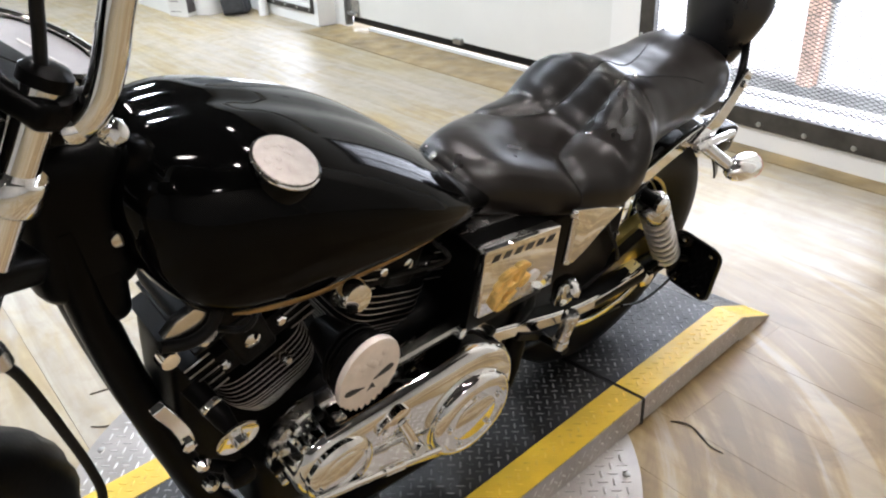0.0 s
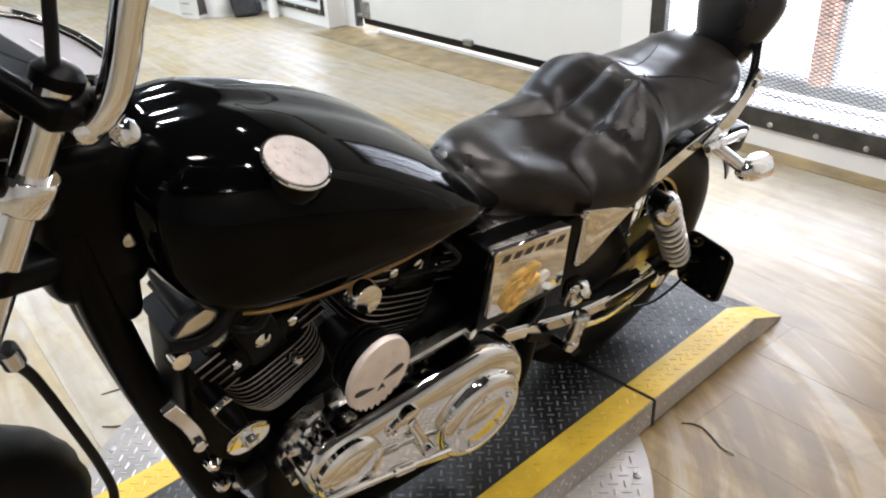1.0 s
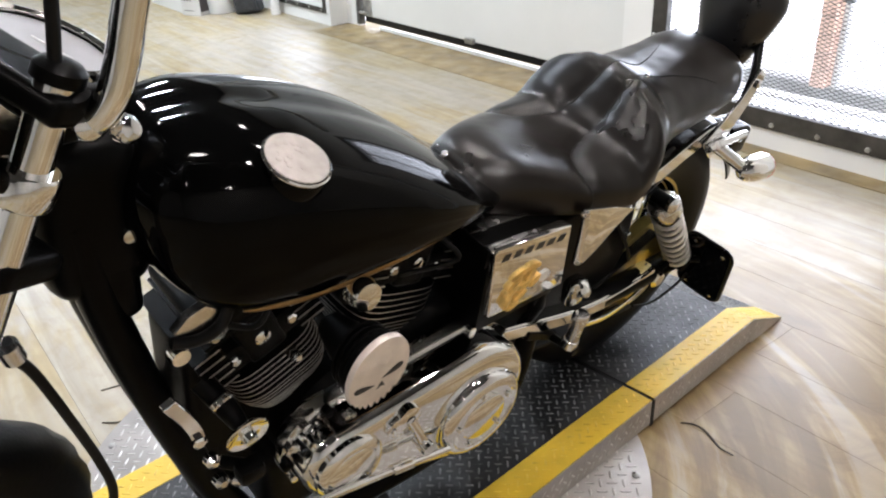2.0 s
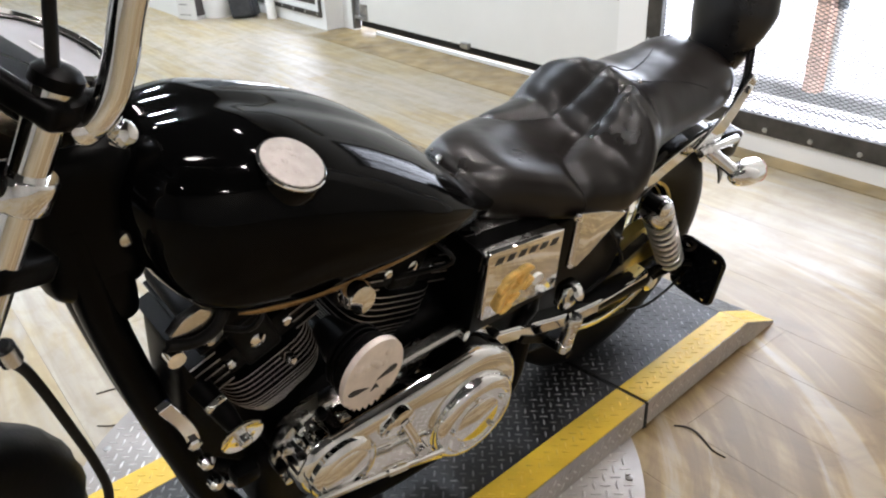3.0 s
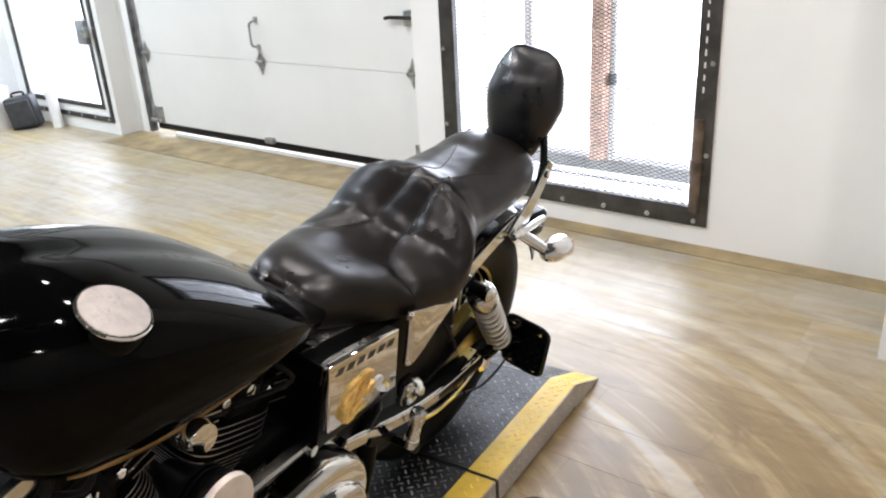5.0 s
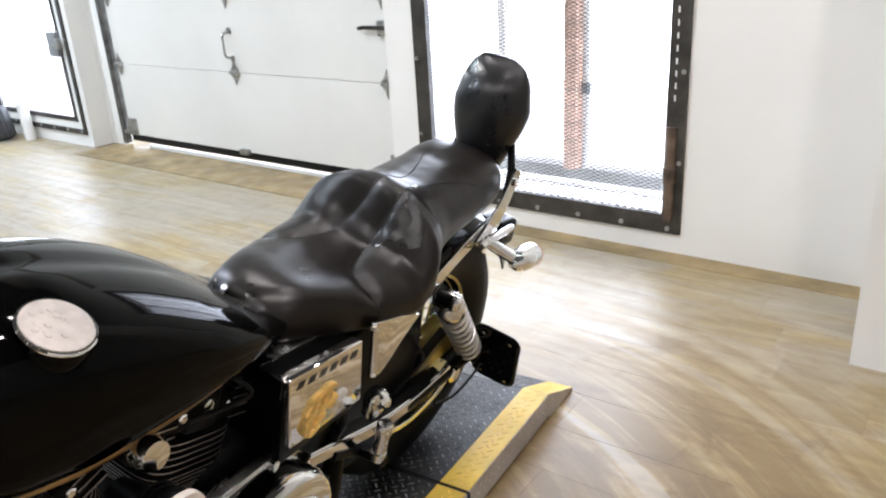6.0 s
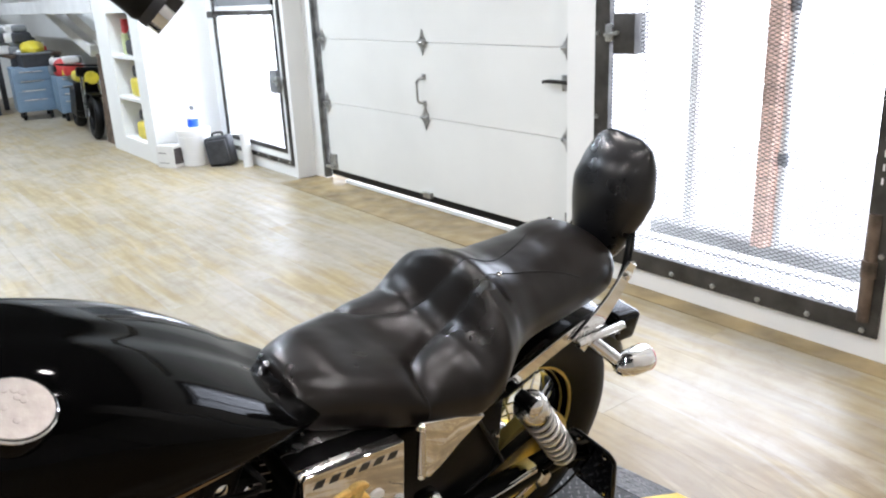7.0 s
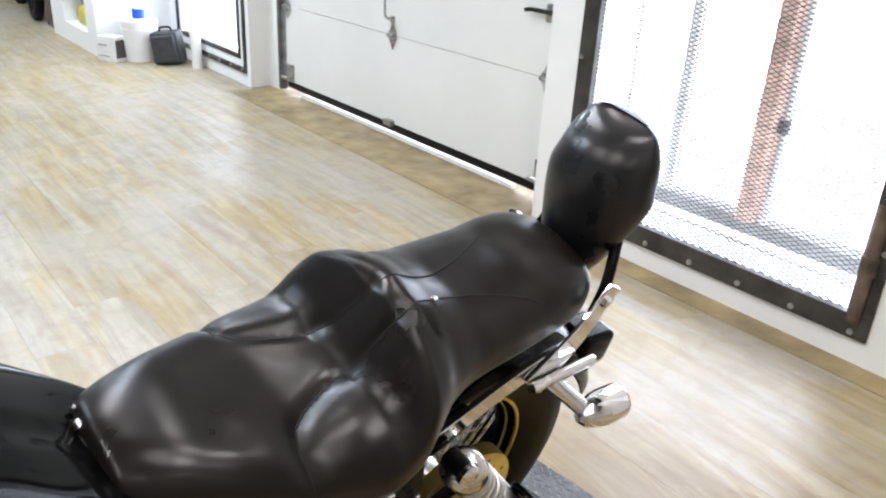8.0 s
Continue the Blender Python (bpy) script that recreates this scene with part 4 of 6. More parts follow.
for i in range(16):
    ra, rb = rc.uniform(0, 6.28), rc.uniform(0.3, 1.0)
    part("cap_relief", lathe([(0, 0.0042), (0.0009, 0.0036), (0.0014, 0.001)], capc + qc @ Vector((0.026 * math.cos(ra) * rb, 0.026 * math.sin(ra) * rb, 0.0062)), capn, 8), M_EMBLEM, cap)
# seat: y, top, half width, bottom
SEAT = [(-0.268, 0.690, 0.052, 0.655), (-0.264, 0.704, 0.066, 0.645), (-0.250, 0.719, 0.080, 0.634), (-0.20, 0.727, 0.102, 0.622), (-0.13, 0.717, 0.130, 0.610), (-0.05, 0.703, 0.157, 0.602),
        (-0.01, 0.701, 0.166, 0.598), (0.02, 0.706, 0.171, 0.597), (0.040, 0.727, 0.170, 0.600), (0.060, 0.765, 0.168, 0.600), (0.078, 0.796, 0.160, 0.606), (0.098, 0.799, 0.148, 0.616), (0.135, 0.786, 0.128, 0.640), (0.18, 0.776, 0.118, 0.655),
        (0.28, 0.777, 0.113, 0.666), (0.36, 0.789, 0.108, 0.674), (0.405, 0.780, 0.096, 0.682), (0.422, 0.758, 0.078, 0.695), (0.432, 0.735, 0.050, 0.705)]
S_TOP, S_WIDE, S_LOW = spline(SEAT, 1), spline(SEAT, 2), spline(SEAT, 3)


PLEAT = 0.014       # middle of the pleats
SEAMS = [[(0.066, 0.076), (0.058, 0.058), (0.047, 0.032), (0.045, 0.012), (0.058, -0.022), (0.072, -0.048), (0.088, -0.066), (0.120, -0.080), (0.190, -0.086)],
         [(0.006, 0.074), (-0.008, 0.058), (-0.030, 0.034), (-0.042, 0.012), (-0.056, -0.022), (-0.072, -0.050), (-0.090, -0.068), (-0.120, -0.080), (-0.180, -0.086)]]
REAR = [[(0.066, 0.076), (0.078, 0.106), (0.105, 0.122), (0.19, 0.118)], [(0.006, 0.074), (-0.030, 0.104), (-0.065, 0.122), (-0.16, 0.118)]]


def off_line(x, y, line):
    """How far a place on the seat lies from a seam."""
    best = 9.0
    for (xa, ya), (xb, yb) in zip(line, line[1:]):
        ux, uy = xb - xa, yb - ya
        t = min(1, max(0, ((x - xa) * ux + (y - ya) * uy) / (ux * ux + uy * uy)))
        best = min(best, math.hypot(x - xa - t * ux, y - ya - t * uy))
    return best


def bell(v, w):
    return math.exp(-(v / w) ** 2)


S_SQUARE = spline([(-0.268, 0.90), (-0.22, 0.74), (-0.05, 0.70), (0.05, 0.84), (0.09, 0.98), (0.20, 0.84), (0.432, 0.78)], 1)     # how square the section is


def seat_point(y, a):
    zt, w, zb, e = S_TOP(y), S_WIDE(y), S_LOW(y), S_SQUARE(y)
    c, s = math.cos(a), math.sin(a)
    zm = zb + (zt - zb) * 0.42
    x = w * spow(c, e) * (1.0 if c > 0 else 0.93) + 0.008
    z = zm + (zt - zm) * spow(s, e) if s > 0 else zm + (zm - zb) * spow(s, 0.5)
    n = Vector((c * 0.5, 0, max(s, 0.0) + 0.10)).normalized()
    k = min(1, max(0, s / 0.5))
    k = k * k * (3 - 2 * k)
    dx = x - PLEAT
    d = -0.012 * bell(y + 0.085, 0.11) * bell(dx, 0.085)
    d -= 0.006 * bell(y - 0.040, 0.030) * bell(dx, 0.05)
    d += 0.008 * bell(y - 0.010, 0.055) * bell(abs(dx) - 0.092, 0.045)
    d += 0.004 * bell(y - 0.085, 0.022) * bell(abs(dx) - 0.052, 0.022)
    for line in SEAMS:
        q = off_line(x, y, line)
        d -= 0.0028 * bell(q, 0.0045) + 0.0060 * bell(q, 0.014)
    for line in REAR:
        d -= 0.0024 * bell(off_line(x, y, line), 0.012)
    d += 0.003 * bell(y - 0.25, 0.08) * bell(dx, 0.06)
    d += 0.0016 * noise.noise(Vector((x * 16, y * 16, 3.1))) + 0.0006 * noise.noise(Vector((x * 42, y * 42, 7.7)))
    return Vector((x, y, z)) + n * (d * k)


ys = []
y = -0.268
while y < 0.432:
    ys.append(y)
    y += 0.003 if (-0.11 < y < 0.16 or y < -0.24 or y > 0.40) else 0.008
ys.append(0.432)
seat = part("seat", rings([[seat_point(y, 2 * math.pi * (j + 0.5) / 200) for j in range(200)] for y in ys]), M_LEATHER, bike, "black vinyl two-up seat, pleated and creased")


def seat_at(x, y, up=0.0):
    c = min(1.0, abs(x - 0.008) / S_WIDE(y)) ** (1 / S_SQUARE(y))
    p = seat_point(y, math.acos(c) if x > 0.008 else math.pi - math.acos(c))
    return p + Vector((0, 0, up))


for sg in (1, -1):
    line = [Vector((x_, y_, 0)) for x_, y_ in SEAMS[0 if sg > 0 else 1][:7]]
    pts_ = smooth_line(line, 8)
    part("pleat_seam", tube([seat_at(p_.x, p_.y, 0.0004) for p_ in pts_], 0.0012, 6), M_SEAM, seat)
    part("flank_seam", tube([seat_point(-0.080, (a_ if sg > 0 else math.pi - a_)) + Vector((sg * 0.0004, 0, 0)) for a_ in [1.02 - 1.15 * i / 18 for i in range(19)]], 0.0010, 6), M_SEAM, seat)
    part("pillion_seam", tube([seat_at(0.036 + sg * (0.030 - 0.010 * math.sin(math.pi * min(1, i / 8) / 2) + 0.050 * max(0, (i - 8) / 16) ** 1.6), 0.076 + 0.22 * i / 24, 0.0005) for i in range(25)], 0.0011, 6), M_SEAM, seat)
part("seat_nose_tab", merge(box(-0.030, 0.030, -0.300, -0.262, 0.690, 0.702, 0.003), bolt_head((0.0, -0.288, 0.702), (0, 0, 1), 0.010, 0.006)), M_BLACK, seat)
for bx_, by_, bz_, br_ in ((-0.037, -0.258, 0.7065, 0.0035), (-0.014, -0.263, 0.7065, 0.0065)):
    part("nose_bolt", bolt_head((bx_, by_, bz_), (0.1, -0.7, 0.75), br_, 0.003), M_ALLOY, seat)
sp_ = seat_at(0.057, 0.136)
part("seat_stud", lathe([(0, 0.005), (0.003, 0.0045), (0.004, 0.002)], sp_, (0.1, 0, 1), 10), M_ALLOY, seat)

# backrest pad and its bar
PAD = [(0.695, 0.014, 0.010), (0.705, 0.028, 0.020), (0.73, 0.048, 0.030), (0.78, 0.068, 0.038), (0.83, 0.084, 0.043), (0.86, 0.089, 0.045), (0.885, 0.084, 0.045), (0.912, 0.078, 0.044), (0.940, 0.065, 0.040), (0.955, 0.053, 0.031), (0.963, 0.036, 0.016)]
PAD_W, PAD_T = spline(PAD, 1), spline(PAD, 2)


def pad_ring(z):
    w, t = PAD_W(z), PAD_T(z)
    out_ = []
    for a in [2 * math.pi * (j + 0.5) / 80 for j in range(80)]:
        e = 0.70 + 0.25 * min(1, max(0, (z - 0.86) / 0.09))
        c, s = spow(math.cos(a), e), spow(math.sin(a), e)
        thin = 1 - 0.16 * max(0, -s)
        fz = 0.006 * bell(z - 0.85, 0.07) * bell(c, 0.6) if s < 0 else 0
        out_.append(Vector((0.015 + w * c * thin, 0.468 + 0.10 * (z - 0.86) + t * s - fz + 5.0 * max(0, z - 0.885) ** 2 * max(0, -s) - 2.0 * max(0, z - 0.885) ** 2 * max(0, s), z)))
    return out_


zs_ = [0.695 + 0.268 * i / 48 for i in range(49)]
part("backrest_pad", rings([pad_ring(z) for z in zs_]), M_PAD, bike, "rounded black vinyl backrest pad")
part("backrest_bar", tube([(0.118, 0.412, 0.700), (0.110, 0.432, 0.745), (0.080, 0.470, 0.790), (0.055, 0.49, 0.85), (0.03, 0.50, 0.90), (-0.01, 0.50, 0.90), (-0.03, 0.488, 0.84), (-0.045, 0.460, 0.76), (-0.055, 0.43, 0.68)], 0.0085, 10, bend=5), M_BLACK, bike, "black backrest bar")


def strip(points, w, t, side=1.0, x=0.13):
    """A flat bar along points (y, z) in the plane of the bike's side."""
    pts = smooth_line([(x, p[0], p[1]) for p in points], 6)
    secs = []
    for i, p in enumerate(pts):
        d = (pts[min(i + 1, len(pts) - 1)] - pts[max(i - 1, 0)]).normalized()
        n = Vector((0, -d.z, d.y))
        hw = w if not isinstance(w, (list, tuple)) else w[0] + (w[1] - w[0]) * i / (len(pts) - 1)
        secs.append([Vector((side * (p.x + t), 0, 0)) + Vector((0, q.y, q.z)) for q in (p + n * hw, p - n * hw)] + [Vector((side * (p.x), 0, 0)) + Vector((0, q.y, q.z)) for q in (p - n * hw, p + n * hw)])
    bm = rings(secs)
    bmesh.ops.bevel(bm, geom=[e for e in bm.edges if e.calc_face_angle(0) > 0.8], offset=0.0012, segments=1, affect="EDGES")
    return bm


for sd_ in (1, -1):
    st = part("fender_strut", strip([(0.12, 0.590), (0.18, 0.612), (0.26, 0.640), (0.33, 0.655), (0.38, 0.648)], 0.016, 0.010, sd_, 0.120), M_CHROME, bike, "chrome fender strut")
    sp = part("sissy_bar_side", strip([(0.300, 0.618), (0.335, 0.655), (0.375, 0.700), (0.412, 0.765)], [0.032, 0.015], 0.006, sd_, 0.131 if sd_ > 0 else 0.065), M_CHROME, bike, "chrome sissy bar side plate")
    for y, z in ((0.40, 0.742),):
        part("docking_bolt", bolt_head((sd_ * (0.137 if sd_ > 0 else 0.071), y, z), (sd_, 0, 0), 0.009, 0.006), M_CHROME, sp)
    db = part("docking_bar", merge(tube([(sd_ * 0.146, 0.280, 0.636), (sd_ * 0.146, 0.410, 0.632)], 0.0080, 16), lathe([(-0.003, 0.0080), (0.003, 0.0072), (0.006, 0.004)], (sd_ * 0.146, 0.413, 0.632), (0, 1, -0.05), 16)), M_ALLOY, bike, "polished docking bar")
    part("docking_pin", bolt_head((sd_ * 0.146, 0.402, 0.623), (0, 0.2, -1), 0.006, 0.006), M_ALLOY, db)
    ts = part("turn_signal", lathe([(-0.044, 0.004), (-0.040, 0.012), (-0.028, 0.020), (-0.005, 0.026), (0.022, 0.028), (0.046, 0.027)], (sd_ * 0.194, 0.396 if sd_ > 0 else 0.36, 0.580 if sd_ > 0 else 0.53), (0, 1, -0.12), 28), M_CHROME, bike, "chrome bullet turn signal")
    part("lens", lathe([(0.046, 0.0275), (0.050, 0.026), (0.055, 0.017), (0.057, 0.003)], (sd_ * 0.194, 0.396 if sd_ > 0 else 0.36, 0.580 if sd_ > 0 else 0.53), (0, 1, -0.12), 28), M_RED, ts, "red signal lens")
    part("stem", tube([(sd_ * 0.138, 0.332, 0.622 if sd_ > 0 else 0.57), (sd_ * 0.183, 0.364, 0.592 if sd_ > 0 else 0.54)], 0.0125, 16), M_CHROME, ts)

# rear fender
AX = (0.27, 0.315)
secs = []
for i in range(41):
    a = radians(150 - 122 * i / 40)
    R0 = 0.352
    c = Vector((0, AX[0] + R0 * math.cos(a), AX[1] + R0 * math.sin(a)))
    n = Vector((0, math.cos(a), math.sin(a)))
    ring = []
    for u in [-1 + 2 * j / 16 for j in range(17)]:
        ring.append(c + Vector((0.098 * math.sin(u * 1.35) / math.sin(1.35), 0, 0)) + n * (-0.055 * (abs(u) ** 2.6)))
    for u in [1 - 2 * j / 16 for j in range(17)]:
        ring.append(c + Vector((0.095 * math.sin(u * 1.35) / math.sin(1.35), 0, 0)) + n * (-0.055 * (abs(u) ** 2.6) - 0.003))
    secs.append(ring)
part("rear_fender", rings(secs), M_PAINT, bike, "gloss black rear fender")
tl = part("tail_light", lathe([(0.030, 0.028), (0.038, 0.022), (0.041, 0.004)], (0.055, 0.545, 0.545), (0, 1, -0.1), 24), M_RED, bike, "red tail light lens")
part("tail_housing", turn(box(-0.036, 0.036, -0.055, 0.030, -0.034, 0.034, 0.014, 3), pose(0.055, 0.545, 0.545, -6, 0, 0)), M_PAINT, tl, "gloss black tail light housing")


# wheels
def wheel(name, label, R, half, c, m=Matrix.Identity(4), rim=M_CHROME):
    tw = part(name, turn(tyre_mesh(R, half), m @ Matrix.Translation(c)), M_TYRE, bike, label)
    r = R * 0.655
    prof = [(-half * 0.70, r), (-half * 0.66, r - 0.014), (-half * 0.4, r - 0.020), (0, r - 0.030), (half * 0.4, r - 0.020), (half * 0.66, r - 0.014), (half * 0.70, r)]
    part("rim", turn(merge(lathe(prof, c, (1, 0, 0), 64, False), lathe([(-half * 0.3, r - 0.034), (0, r - 0.036), (half * 0.3, r - 0.034)], c, (1, 0, 0), 64, False)), m), rim, tw, "polished wheel rim")
    hub = part("hub", turn(lathe([(-0.06, 0.025), (-0.055, 0.045), (-0.03, 0.035), (0.03, 0.035), (0.055, 0.045), (0.06, 0.025)], c, (1, 0, 0), 24), m), M_ALLOY, tw)
    sp_ = []
    for i in range(36):
        a = 2 * math.pi * i / 36
        b = a + (0.35 if i % 2 else -0.35)
        sx = 1 if (i // 2) % 2 else -1
        sp_.append(turn(tube([Vector(c) + Vector((sx * 0.045, 0.040 * math.cos(b), 0.040 * math.sin(b))), Vector(c) + Vector((sx * 0.008, (r - 0.024) * math.cos(a), (r - 0.024) * math.sin(a)))], 0.0022, 6), m))
    part("spokes", merge(*sp_), M_CHROME, tw, "thin steel spokes")
    return tw


rw = wheel("rear_tyre", "black rear tyre", 0.315, 0.066, (0, AX[0], AX[1]), rim=M_PAINT)
for r0_, r1_, xx_ in ((0.208, 0.2045, 0.0475), (0.197, 0.188, 0.0455), (0.182, 0.179, 0.030)):
    part("rim_stripe", lathe([(xx_ - 0.004, r0_), (xx_, r0_ - 0.001), (xx_, r1_ + 0.001), (xx_ - 0.004, r1_)], (0, AX[0], AX[1]), (1, 0, 0), 72, False), M_BRASS, rw, "gold ring round the rim")
part("brake_disc", lathe([(-0.085, 0.06), (-0.085, 0.135), (-0.080, 0.135), (-0.080, 0.06)], (0, AX[0], AX[1]), (1, 0, 0), 48), M_BRASS, rw, "brass-coloured brake disc")
part("belt_pulley", merge(lathe([(0.072, 0.04), (0.072, 0.122), (0.098, 0.122), (0.099, 0.118), (0.097, 0.05), (0.09, 0.04)], (0, AX[0], AX[1]), (1, 0, 0), 48), *[lathe([(0.098, 0.006), (0.102, 0.005)], (0, AX[0] + 0.075 * math.cos(i * 1.2566), AX[1] + 0.075 * math.sin(i * 1.2566)), (1, 0, 0), 8) for i in range(5)]), M_BRASS, rw, "brass-coloured drive pulley")
# black discs on the pulley's face give the dark inside of its holes
for i in range(20):
    a = 2 * math.pi * (i + 0.5) / 20
    q_ = 0.106 if i % 2 else 0.094
    part("drilled_hole", lathe([(0.0975, 0.0042), (0.0992, 0.0042), (0.0994, 0.003)], (0, AX[0] + q_ * math.cos(a), AX[1] + q_ * math.sin(a)), (1, 0, 0), 8), M_DARKINLAY, rw)

# shocks, swingarm, belt guard
for sd_ in (1, -1):
    top, bot = Vector((sd_ * 0.158, 0.150, 0.572)), Vector((sd_ * 0.150, 0.335, 0.335))
    ax = (bot - top).normalized()
    L = (bot - top).length
    sh = part("shock_body", merge(tube([top + ax * 0.10, bot - ax * 0.02], 0.016, 14), lathe([(-0.018, 0.014), (0.018, 0.014)], top, (1, 0, 0), 20), lathe([(-0.016, 0.017), (0.016, 0.017)], bot, (1, 0, 0), 18)), M_BLACK, bike, "black shock absorber body")
    part("shock_cover", lathe([(0.006, 0.019), (0.012, 0.028), (0.020, 0.0315), (0.048, 0.0315), (0.052, 0.029)], top, ax, 28), M_ALLOY, sh, "chrome upper shock cover")
    pts = []
    u = ax.orthogonal().normalized()
    w = ax.cross(u)
    for i in range(8 * 14 + 1):
        a = 2 * math.pi * i / 14
        pts.append(top + ax * (0.054 + (L - 0.092) * i / (8 * 14)) + (u * math.cos(a) + w * math.sin(a)) * 0.0265)
    part("spring", tube(pts, 0.0046, 8), M_SPRING, sh, "bright silver coil spring")
    part("mount_cap", merge(lathe([(0, 0.017), (0.006, 0.017), (0.011, 0.012), (0.013, 0.004)], top + Vector((sd_ * 0.018, 0, 0)), (sd_, 0, 0), 20), lathe([(0, 0.017), (0.003, 0.017)], top + Vector((sd_ * 0.016, 0, 0)), (sd_, 0, 0), 24)), M_CHROME, sh, "chrome mounting cap")
    part("swingarm", tube([(sd_ * 0.085, -0.10, 0.33), (sd_ * 0.115, 0.02, 0.33), (sd_ * 0.125, 0.20, 0.325), (sd_ * 0.125, 0.36, 0.32)], 0.026, 12, bend=4), M_BLACK, bike, "black swingarm")
    part("axle_nut", merge(lathe([(0, 0.024), (0.012, 0.024), (0.02, 0.016)], (sd_ * 0.135, AX[0], AX[1]), (sd_, 0, 0), 6)), M_CHROME, bike)
part("belt_guard", strip([(-0.245, 0.412), (-0.19, 0.398), (-0.03, 0.350), (0.06, 0.333), (0.15, 0.328), (0.25, 0.338)], 0.0125, 0.006, 1, 0.140), M_CHROME, bike, "chrome belt guard")
part("guard_lip", strip([(-0.245, 0.425), (-0.19, 0.411), (-0.03, 0.363), (0.06, 0.346), (0.15, 0.341), (0.25, 0.351)], 0.0025, 0.030, 1, 0.112), M_CHROME, bike)
part("lower_belt_guard", strip([(0.05, 0.285), (0.12, 0.268), (0.20, 0.275), (0.26, 0.30)], 0.006, 0.006, 1, 0.132), M_CHROME, bike, "chrome lower belt guard")
part("drive_belt", merge(strip([(-0.25, 0.385), (0.0, 0.335), (0.26, 0.420)], 0.004, 0.026, 1, 0.092), strip([(-0.25, 0.30), (0.0, 0.255), (0.26, 0.212)], 0.004, 0.026, 1, 0.092)), M_RUBBER, bike, "black drive belt")
part("inner_fender", slab([(-0.105, 0.36), (0.02, 0.335), (0.14, 0.35), (0.165, 0.42), (0.150, 0.54), (0.10, 0.582), (-0.02, 0.588), (-0.105, 0.59)], 0.060, 0.112, 0.012, 3), M_BLACK, bike, "black inner mudguard behind the battery")
for (y, z, r_) in ((0.13, 0.475, 0.006),):
    part("frame_fitting", lathe([(0, r_), (0.014, r_ * 0.9), (0.018, r_ * 0.5)], (0.110, y, z), (1, 0, 0.2), 10), M_CHROME, bike)
part("brake_line", tube([(0.115, -0.02, 0.575), (0.125, 0.06, 0.55), (0.118, 0.10, 0.50), (0.130, 0.135, 0.44), (0.125, 0.16, 0.40)], 0.004, 8, bend=5), M_RUBBER, bike)

# plate bracket beside the axle
c0 = [Vector(p) for p in ((0.165, 0.292, 0.452), (0.270, 0.300, 0.445), (0.236, 0.405, 0.238), (0.132, 0.398, 0.246))]
e1, e2 = (c0[1] - c0[0]), (c0[3] - c0[0])
nn = e1.cross(e2).normalized()
bm = bmesh.new()
rr = 0.14
out = []
for (cx, cy), a0 in (((1 - rr * 1.6, rr), -90), ((1 - rr * 1.6, 1 - rr), 0), ((rr * 1.6, 1 - rr), 90), ((rr * 1.6, rr), 180)):
    for q in range(5):
        a = radians(a0 + 22.5 * q)
        out.append(c0[0] + e1 * (cx + rr * 1.6 * math.cos(a)) + e2 * (cy + rr * math.sin(a)))
f = bm.faces.new([bm.verts.new(p) for p in out])
r = bmesh.ops.extrude_face_region(bm, geom=[f])
for v in r["geom"]:
    if isinstance(v, bmesh.types.BMVert):
        v.co += nn * 0.004
bmesh.ops.recalc_face_normals(bm, faces=bm.faces[:])
pb = part("plate_bracket", bm, M_PAINT, bike, "gloss black plate bracket mounted at the axle")
part("bracket_rim", tube([p + nn * 0.002 for p in out] + [out[0] + nn * 0.002], 0.004, 8), M_BLACK, pb)
for a, b in ((0.2, 0.1), (0.8, 0.1), (0.2, 0.9), (0.8, 0.9)):
    part("bracket_bolt", bolt_head(c0[0] + e1 * a + e2 * b - nn * 0.001, -nn, 0.005, 0.003), M_CHROME, pb)
part("bracket_arm", tube([(0.14, 0.27, 0.33), (0.155, 0.30, 0.36), (0.19, 0.335, 0.37)], 0.008, 8, bend=3), M_BLACK, pb)
part("plate_wire", tube([(0.13, 0.24, 0.235), (0.14, 0.30, 0.225), (0.15, 0.35, 0.25), (0.16, 0.375, 0.29)], 0.003, 6, bend=5), M_RUBBER, pb)

# battery box
BY0, BY1, BZ0, BZ1 = -0.308, -0.125, 0.508, 0.650
TILT = -0.11     # the cover's top edge falls to the rear
bb = part("battery_box", slab([(BY0 - 0.003, BZ0 - 0.03), (BY1 - 0.004, BZ0 - 0.03), (BY1 - 0.014, BZ1 - 0.022), (BY0 - 0.003, BZ1 - 0.004)], 0.03, 0.158, 0.004), M_BLACK, bike, "black battery box")
bc = part("battery_cover", slab([(BY0 + 0.006, BZ0 + 0.008), (BY0 + 0.012, BZ0 + 0.003), (BY1 + 0.004, BZ0 - 0.008), (BY1 - 0.012, BZ1 - 0.018), (BY0 + 0.003, BZ1 + 0.002), (BY0 - 0.004, BZ1 - 0.003)], 0.158, 0.168, 0.003), M_CHROME, bb, "polished chrome battery cover")
TOPM = Matrix.Translation((0, (BY0 + BY1) / 2 - 0.009, BZ1 - 0.0115)) @ Matrix.Rotation(TILT, 4, "X")
part("battery_top_strap", turn(box(0.082, 0.112, -0.088, 0.088, -0.001, 0.0035, 0.0012), TOPM), M_ALLOY, bb, "polished strap over the battery")
part("battery_top_edge", turn(box(0.146, 0.162, -0.090, 0.088, -0.001, 0.0025, 0.001), TOPM), M_ALLOY, bb)
part("strap_end", turn(box(0.070, 0.160, -0.094, -0.089, -0.030, 0.003, 0.0012), TOPM), M_BLACK, bb)
